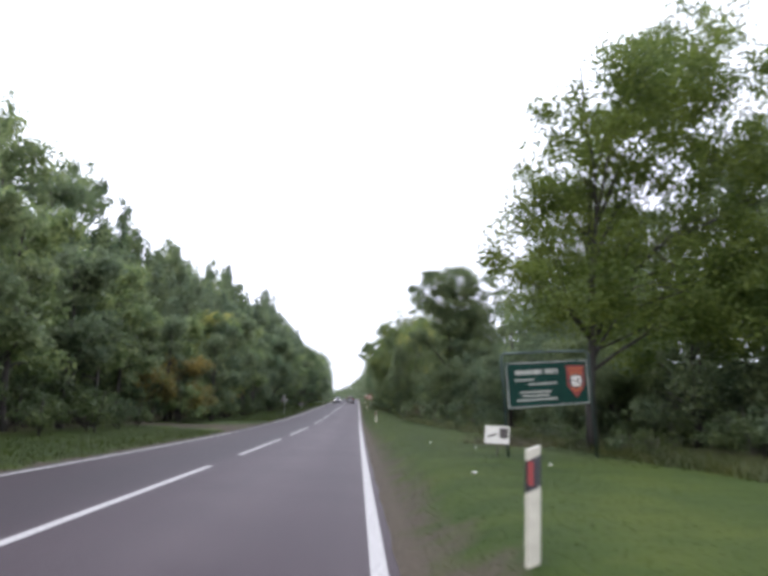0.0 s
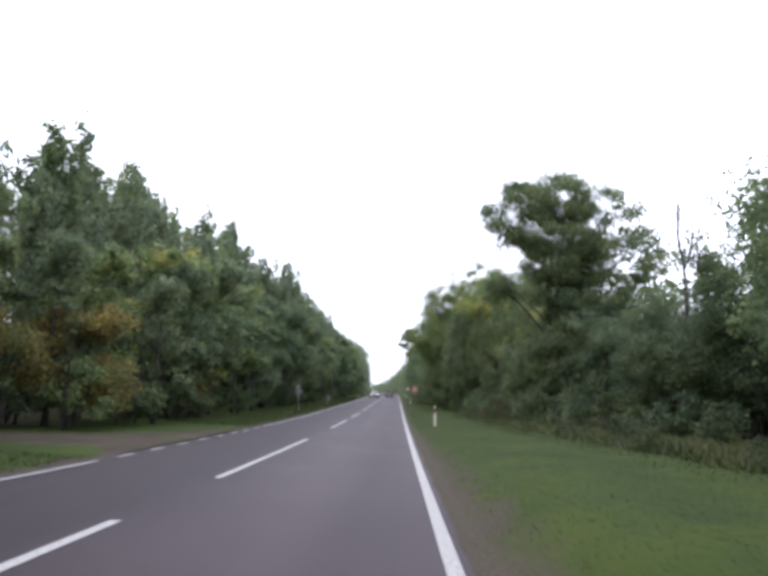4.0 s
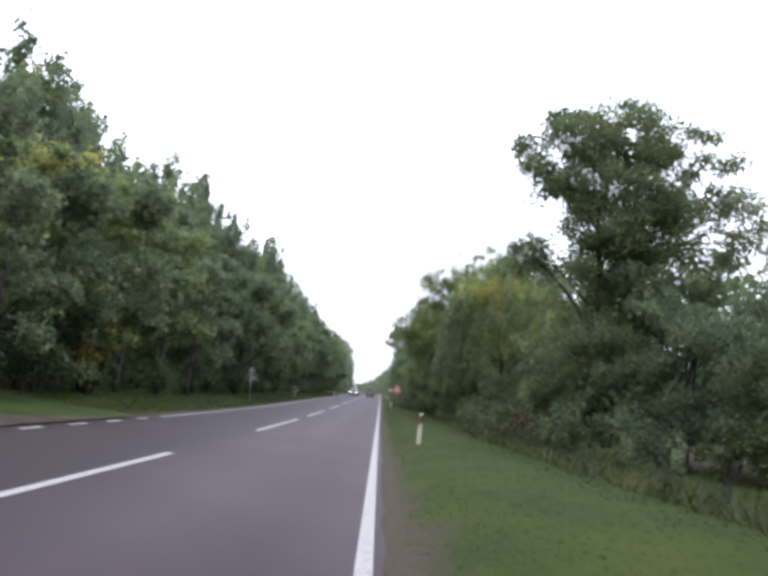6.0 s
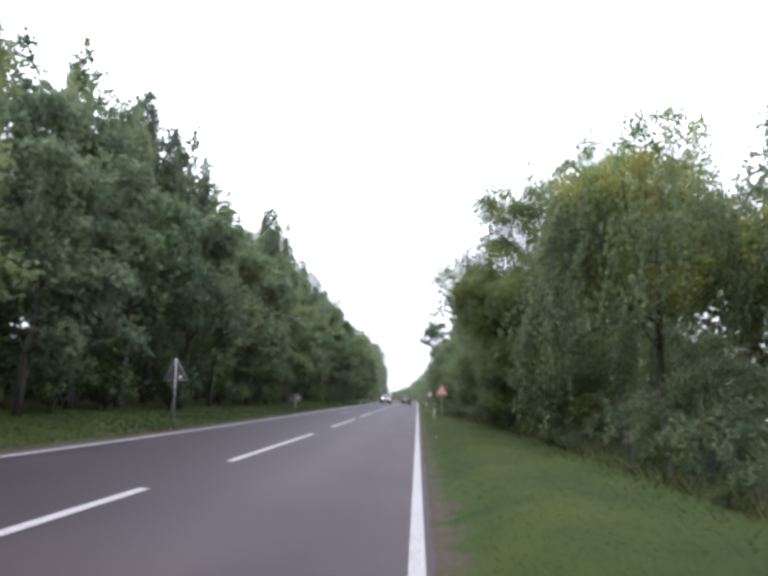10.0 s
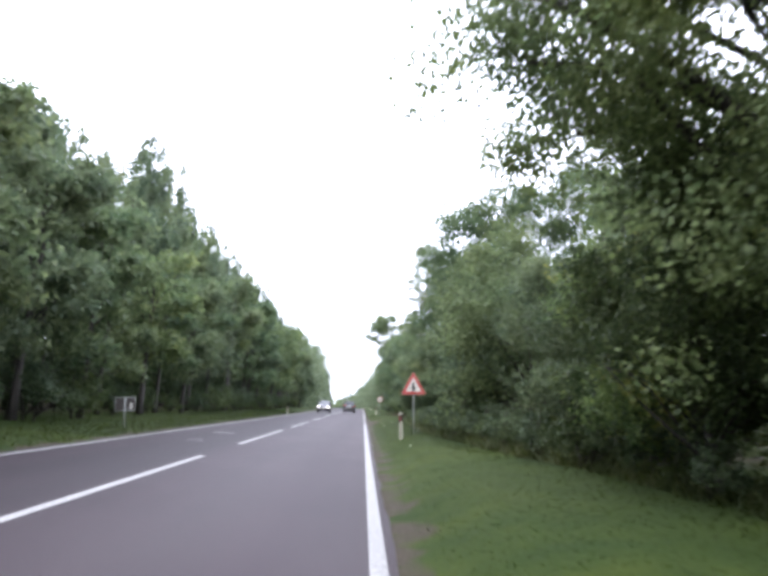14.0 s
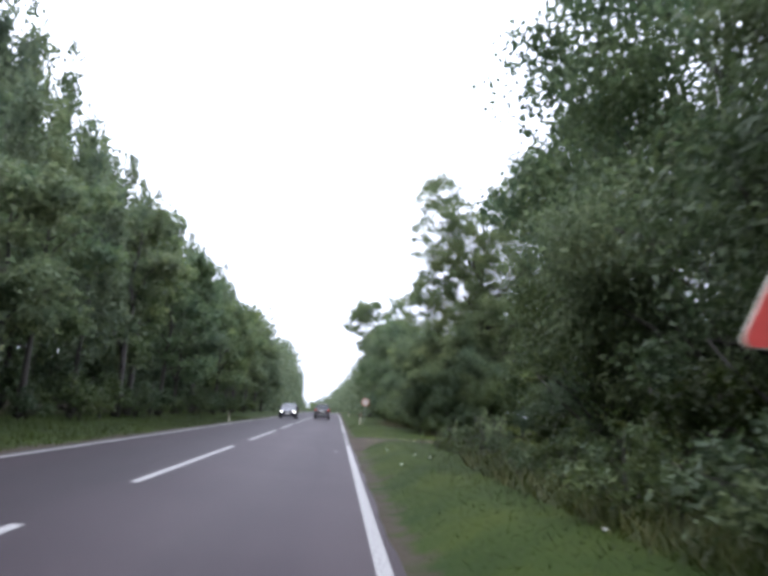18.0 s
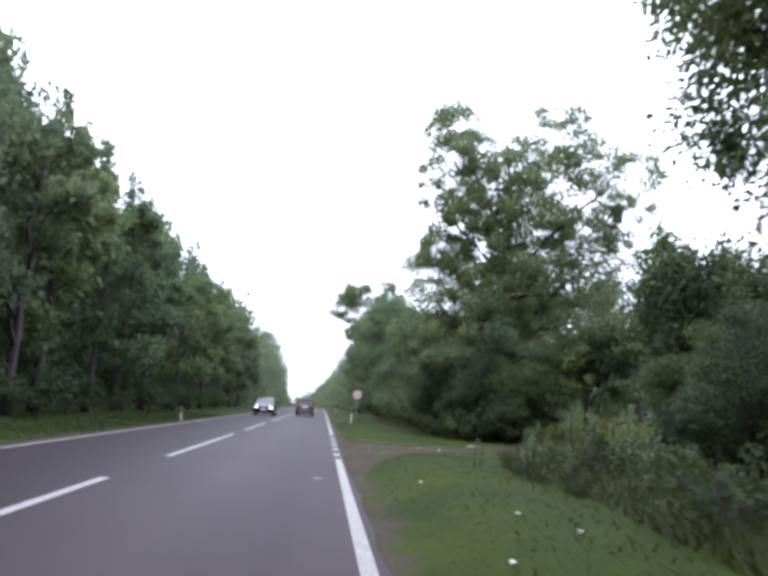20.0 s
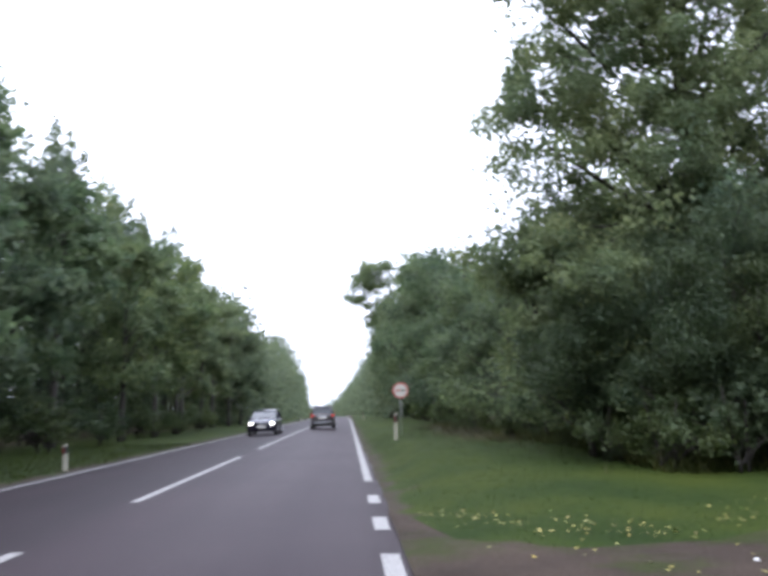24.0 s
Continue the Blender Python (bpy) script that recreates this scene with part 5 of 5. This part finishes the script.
def back_of_sign(x, y, kind):
    root = thing("road_sign_back", "grey back of a road sign on a leaning pole", "road sign", pose(x, y, ground_z(x, y), 0, -5, 0))
    hh = 2.25 if kind == "tri" else 1.05
    part("pole", tubes("pole", [[(Vector((0, 0, -0.3)), 0.03), (Vector((0, 0, hh)), 0.03)]], "steel", 10), root)
    if kind == "tri":
        t = [(-0.45, hh - 0.80), (0.45, hh - 0.80), (0, hh - 0.02)]
        part("plate", plate("plate", rounded(t, 0.05), 0.012, 0.035, "rust"), root, "dark weathered plate")
        rim = [[(Vector((a[0], 0.03, a[1])), 0.012), (Vector((b[0], 0.03, b[1])), 0.012)] for a, b in zip(t, t[1:] + t[:1])]
        part("rim", tubes("rim", rim, "steel", 6), root)
        part("sticker", plate("sticker", ring(0.05, 12, 0.17, hh - 0.68), 0.003, 0.03, "signwhite"), root)
    else:
        t = [(-0.36, hh - 0.48), (0.36, hh - 0.48), (0.36, hh), (-0.36, hh)]
        part("plate", plate("plate", t, 0.012, 0.035, "rust"), root, "dark weathered plate")
        rim = [[(Vector((a[0], 0.03, a[1])), 0.014), (Vector((b[0], 0.03, b[1])), 0.014)] for a, b in zip(t, t[1:] + t[:1])]
        part("rim", tubes("rim", rim, "steel", 6), root)
        part("sticker", plate("sticker", [(0.17, hh - 0.42), (0.26, hh - 0.42), (0.26, hh - 0.2), (0.17, hh - 0.2)], 0.003, 0.03, "signwhite"), root)


back_of_sign(-8.2, 83.6, "tri")
back_of_sign(-8.35, 109.8, "square")


# ---- cars ----
def car(name, label, at, paint, hatch=True, lit_front=True):
    """A small car, 4.2 m long, whose front looks along -y; without hatch it is a taller family car."""
    up = 0.0 if hatch else 0.16
    root = thing(name, label, "car", at)
    # stations along the length: y, half width, sill z, waist z
    st = [(-2.08, 0.62, 0.36, 0.62), (-2.0, 0.78, 0.28, 0.72), (-1.8, 0.84, 0.24, 0.80), (-1.2, 0.865, 0.22, 0.90), (-0.8, 0.87, 0.22, 0.94), (0.2, 0.87, 0.22, 0.95), (1.2, 0.87, 0.22, 0.97), (1.75, 0.84, 0.26, 0.98), (2.0, 0.78, 0.30, 0.95), (2.08, 0.66, 0.38, 0.90)]
    bm = bmesh.new()
    loops = []
    for yy, w, lo, hi in st:
        hi += 0.35 * up
        prof = [(-w * 0.92, lo), (-w, lo + 0.12), (-w, (lo + hi) / 2 + 0.05), (-w * 0.93, hi - 0.03), (-w * 0.84, hi), (0, hi + 0.035), (w * 0.84, hi), (w * 0.93, hi - 0.03), (w, (lo + hi) / 2 + 0.05), (w, lo + 0.12), (w * 0.92, lo)]
        loops.append([bm.verts.new((px, yy, pz)) for px, pz in prof])
    for a, b in zip(loops, loops[1:]):
        for k in range(len(a)):
            j = (k + 1) % len(a)
            bm.faces.new((a[k], a[j], b[j], b[k]))
    bm.faces.new(loops[0][::-1])
    bm.faces.new(loops[-1])
    bmesh.ops.recalc_face_normals(bm, faces=bm.faces)
    part("body", bm_mesh("body", bm, paint, True), root)
    # cabin: glass below, roof above
    A = [(-0.95, 0.74, 0.95), (-0.15, 0.60, 1.38 + up), (0.3, 0.60, 1.44 + up), (1.3, 0.59, 1.42 + up), (1.62 + up, 0.58 + 0.3 * up, 1.34 + up), (1.98, 0.72, 0.97)]
    roof = [(-0.18, 0.615, 1.39 + up), (0.3, 0.62, 1.455 + up), (1.3, 0.61, 1.435 + up), (1.64 + up, 0.60 + 0.3 * up, 1.36 + up)]
    bm = bmesh.new()
    loops = []
    for yy, w, z in A:
        loops.append([bm.verts.new(p) for p in ((-0.80, max(min(yy, 1.9), -0.9), 0.93), (-w, yy, z), (w, yy, z), (0.80, max(min(yy, 1.9), -0.9), 0.93))])
    for a, b in zip(loops, loops[1:]):
        for k in range(3):
            bm.faces.new((a[k], a[k + 1], b[k + 1], b[k]))
    bmesh.ops.recalc_face_normals(bm, faces=bm.faces)
    part("windows", bm_mesh("windows", bm, "glass"), root, "dark reflecting car windows")
    v, f = [], []
    for yy, w, z in roof:
        v += [(-w, yy, z - 0.03), (-w * 0.9, yy, z + 0.02), (0, yy, z + 0.045), (w * 0.9, yy, z + 0.02), (w, yy, z - 0.03)]
    for k in range(len(roof) - 1):
        for j in range(4):
            f.append((k * 5 + j, k * 5 + j + 1, k * 5 + j + 6, k * 5 + j + 5))
    part("roof", mesh_of("roof", v, f, paint, True), root)
    for s in (-1, 1):
        runs = [[(Vector((s * 0.79, -0.92, 0.95)), 0.035), (Vector((s * 0.62, -0.16, 1.39 + up)), 0.03)], [(Vector((s * 0.80, 0.45, 0.95)), 0.035), (Vector((s * 0.62, 0.42, 1.43 + up)), 0.03)], [(Vector((s * 0.79, 1.93, 0.95)), 0.07), (Vector((s * 0.60, 1.62 + up, 1.36 + up)), 0.06)]]
        for run in runs:
            part("pillar", tubes("pillar", [run], paint, 6), root)
        part("mirror", box("mirror", (0.16, 0.10, 0.12), (s * 0.95, -0.62, 1.0), paint, 0.03), root)
        part("headlamp", box("headlamp", (0.24, 0.10, 0.14), (s * 0.60, -2.03, 0.66), "lamp" if lit_front else "rim", 0.04), root, "lit headlamp" if lit_front else "")
        part("tail_lamp", box("tail_lamp", (0.24, 0.10, 0.15), (s * 0.70, 2.02, 0.88), "red" if hatch else "tail", 0.03), root, "red tail lamp" if hatch else "lit red tail lamp")
        for yy in (-1.32, 1.25):
            wheel = part("wheel", tubes("wheel", [[(Vector((s * 0.66, yy, 0.30)), 0.30), (Vector((s * 0.69, yy, 0.30)), 0.315), (Vector((s * 0.84, yy, 0.30)), 0.315), (Vector((s * 0.875, yy, 0.30)), 0.29)]], "tyre", 20), root)
            part("rim", tubes("rim", [[(Vector((s * 0.86, yy, 0.30)), 0.20), (Vector((s * 0.885, yy, 0.30)), 0.19)]], "rim", 14), wheel)
    part("grille", box("grille", (0.80, 0.06, 0.12), (0, -2.07, 0.64), "black", 0.02), root)
    part("badge", plate("badge", ring(0.07, 16, 0, 0.66), 0.01, -2.115, "rim"), root)
    part("front_bumper", box("front_bumper", (1.55, 0.16, 0.24), (0, -2.04, 0.42), paint, 0.06), root)
    part("rear_bumper", box("rear_bumper", (1.60, 0.18, 0.26), (0, 2.04, 0.46), paint, 0.06), root)
    part("number_plate", box("number_plate", (0.50, 0.02, 0.11), (0, -2.125, 0.50), "white", 0.004), root, "pale blank number plate")
    part("number_plate", box("number_plate", (0.50, 0.02, 0.11), (0, 2.115, 0.72), "white", 0.004), root, "pale blank number plate")
    if not hatch:
        for s in (-1, 1):
            part("roof_rail", tubes("roof_rail", [[(Vector((s * 0.52, -0.1, 1.62)), 0.02), (Vector((s * 0.52, 0.6, 1.68)), 0.02), (Vector((s * 0.52, 1.5, 1.63)), 0.02)]], "black", 6), root)
        part("chrome_strip", box("chrome_strip", (0.62, 0.03, 0.035), (0, 2.12, 0.83), "chrome", 0.008), root, "chrome strip above the number plate")
        part("roof_spoiler", box("roof_spoiler", (1.10, 0.16, 0.04), (0, 1.86, 1.535), paint, 0.015), root)
        part("bumper_lip", box("bumper_lip", (1.30, 0.05, 0.07), (0, 2.125, 0.40), "rim", 0.02), root, "pale lower bumper lip")
        part("rear_wiper", tubes("rear_wiper", [[(Vector((0.0, 2.04, 1.08)), 0.012), (Vector((0.28, 2.0, 1.12)), 0.008)]], "black", 5), root)
    part("wiper", tubes("wiper", [[(Vector((-0.3, -0.93, 0.98)), 0.012), (Vector((0.35, -0.72, 1.10)), 0.008)]], "black", 5), root)
    return root


car("hatchback_car", "dark blue hatchback with lit headlamps on the road", pose(-4.95, 180.0, rise(180.0) + road_z(-4.95), tilt(180.0)), "car_dark")
car("family_car", "dark grey tall family car with lit red tail lamps", pose(-1.8, 190.0, rise(190.0) + road_z(-1.8), tilt(190.0), 0, 180), "car_grey", False, False)


# ---- litter and weeds ----
def scrap(x, y, s, seed):
    rng = np.random.default_rng(seed)
    bm = bmesh.new()
    bmesh.ops.create_icosphere(bm, subdivisions=1, radius=s)
    for v in bm.verts:
        v.co *= rng.uniform(0.6, 1.2)
        v.co.z *= 0.45
    ob = new("litter_scrap", bm_mesh("litter_scrap", bm, "paper"))
    ob.location = (x, y, ground_z(x, y) + s * 0.4 + 0.03)
    tagged(ob, "crumpled white scrap of litter in the grass", "litter", "litter on the verge")


for k, (x, y, s) in enumerate(((2.07, 11.9, 0.08), (3.9, 14.1, 0.05), (2.52, 23.3, 0.05), (3.52, 20.5, 0.05), (1.75, 58.0, 0.035), (1.12, 87.2, 0.035), (1.52, 103.0, 0.045), (2.54, 113.6, 0.05), (1.87, 124.6, 0.05), (2.1, 123.5, 0.05), (1.4, 123.0, 0.05), (1.44, 128.4, 0.04), (3.38, 138.6, 0.05), (3.15, 141.6, 0.04))):
    scrap(x, y, s * 0.75, k)
slab = new("litter_board", box("litter_board", (0.34, 0.22, 0.05), (0, 0, 0.025), "paper", 0.02))
slab.matrix_basis = pose(5.4, 143.5, ground_z(5.4, 143.5) + 0.04, 0, 0, 15)
tagged(slab, "flat white piece of litter beside the dirt track", "litter")


def blades(name, label, n, region, height, width, seed, material, bend=0.35):
    """Joined grass blades: region gives (x, y) from two random numbers and accepts or drops them."""
    rng = np.random.default_rng(seed)
    xy = region(rng, n)
    z = mesh_z(xy)
    base = np.column_stack([xy, z - 0.01])
    h = height * rng.uniform(0.45, 1.4, len(xy))
    a = rng.uniform(0, 2 * math.pi, len(xy))
    side = np.column_stack([np.cos(a), np.sin(a), np.zeros(len(xy))]) * (width * rng.uniform(0.6, 1.3, len(xy)))[:, None]
    lean = rng.normal(size=(len(xy), 2)) * bend
    tip = base + np.column_stack([lean[:, 0] * h, lean[:, 1] * h, h])
    lies_back = np.cross(2 * side, tip - base)[:, 2] < 0
    side[lies_back] *= -1
    ob = new(name, quads_mesh(name, np.stack([base - side, base + side, tip], 1), material))
    ob.data.shade_smooth()
    up = np.array([0.0, 0.0, 1.0]) + rng.normal(size=(len(xy), 3)) * 0.16
    up /= np.linalg.norm(up, axis=1)[:, None]
    ob.data.normals_split_custom_set_from_vertices(np.repeat(up, 3, axis=0).tolist())
    return tagged(ob, label, "grass", kind="stuff")


def verge(rng, n):
    x = 0.85 + np.abs(rng.normal(size=n)) * 2.2
    yy = rng.uniform(2, 168, n)
    keep = (x < 8) & ~((yy > np.interp(x, [0.8, 1.6, 3.4, 6.2, 10], [132.0, 134.6, 138.6, 142.8, 147.6])) & (yy < np.interp(x, [0.8, 1.6, 3.4, 6.2, 10], [145.6, 142.9, 142.6, 145.0, 149.6])) & (rng.uniform(size=n) < 0.85)) & ((x > 1.0) | (rng.uniform(size=n) < 0.5))
    return np.column_stack([x, yy])[keep]


def left_verge(rng, n):
    x = -7.15 - np.abs(rng.normal(size=n)) * 2.4
    yy = rng.uniform(5, 170, n)
    keep = (x > -14.5) & ~((yy > 40.5) & (yy < 58.5))
    return np.column_stack([x, yy])[keep]


# where the mown verge ends, along the road
EDGE_Y = [14, 34, 55, 62, 80, 95, 101, 110, 121, 126, 130, 138, 150, 170]
EDGE_X = [6.6, 5.6, 4.2, 4.0, 4.3, 4.0, 3.0, 2.3, 2.2, 2.9, 3.7, 4.7, 4.8, 3.8]


def rough_edge(rng, n):
    yy = rng.uniform(12, 170, n)
    edge = np.interp(yy, EDGE_Y, EDGE_X)
    x = edge + 0.3 + np.abs(rng.normal(size=n)) * 1.6
    keep = ~((yy > 138) & (yy < 147.5))
    return np.column_stack([x, yy])[keep]


def fringe(rng, n):
    yy = rng.uniform(14, 170, n)
    x = np.interp(yy, EDGE_Y, EDGE_X) + 0.2 + rng.normal(size=n) * 0.65
    keep = (x > 1.2) & ~((yy > 132) & (yy < 147.5))
    return np.column_stack([x, yy])[keep]


def meadow(rng, n):
    x, yy = rng.uniform(8.5, 27, n), rng.uniform(134, 176, n)
    keep = np.abs(yy - (139.5 + 1.1 * x)) > 2
    return np.column_stack([x, yy])[keep]


blades("verge_grass", "short mown green grass of the verge", 260000, verge, 0.022, 0.009, 1, "grass", 1.5)
blades("verge_tufts", "scattered longer grass blades of the verge", 1500, verge, 0.045, 0.007, 7, "grass", 1.2)
blades("left_verge_grass", "short green grass of the far verge", 75000, left_verge, 0.08, 0.014, 2, "grass", 0.7)
blades("tall_weeds", "tall ragged weeds at the foot of the trees", 75000, rough_edge, 0.30, 0.012, 3, "weed_tall", 0.6)
blades("uncut_grass", "uncut olive grass where the mown verge ends", 22000, fringe, 0.06, 0.010, 9, "grass", 1.0)


def far_meadow(rng, n):
    return np.column_stack([rng.uniform(13, 34, n), rng.uniform(166, 190, n)])


blades("tall_meadow_grass", "tall yellow-green growth at the far side of the clearing", 26000, far_meadow, 1.15, 0.06, 8, "meadow", 0.25)
blades("meadow_grass", "tall grass of the clearing, coloured as if sunlit", 80000, meadow, 0.28, 0.03, 4, "meadow", 0.6)


def dry_patch(rng, n):
    spots = np.array([(5.6, 62, 1.2, 3.0), (5.4, 66, 1.0, 3.0), (7.6, 33, 1.2, 6.0), (6.8, 42, 1.0, 5.0), (6.6, 27, 1.2, 3.0), (4.2, 160, 1.0, 6.0), (4.6, 168, 0.8, 5.0), (5.2, 24.5, 1.0, 2.0)])
    k = rng.integers(0, len(spots), n)
    return spots[k, :2] + rng.normal(size=(n, 2)) * spots[k, 2:] * 0.6


blades("dry_weeds", "brown dead weeds and stalks at the edge of the verge", 11000, dry_patch, 0.21, 0.010, 6, "dry", 0.7)


# fallen leaves over the dirt track and along the verge
rng = np.random.default_rng(12)
lx = np.concatenate([rng.uniform(0.9, 8.0, 280), rng.normal(3.0, 1.2, 50), rng.uniform(1.0, 6.0, 60)])
ly = np.concatenate([np.interp(lx[:280], [0.8, 2.0, 3.4, 6.2, 10], [145.6, 143.2, 143.1, 145.4, 150.2]) + rng.normal(size=280) * 0.3, rng.normal(140.6, 1.0, 50), rng.uniform(136, 145, 60)])
inside = (lx > 0.8) & (ly > 131)
lx, ly = lx[inside], ly[inside]
spot = np.column_stack([lx, ly, [ground_z(a, b) + 0.045 for a, b in zip(lx, ly)]])
q = leaves(rng, spot, 0.055, np.array([[0, 0, 4.0]]))
tagged(new("fallen_leaves", quads_mesh("fallen_leaves", q, "fallen")), "yellow fallen leaves scattered over track and grass", "leaves", kind="stuff")
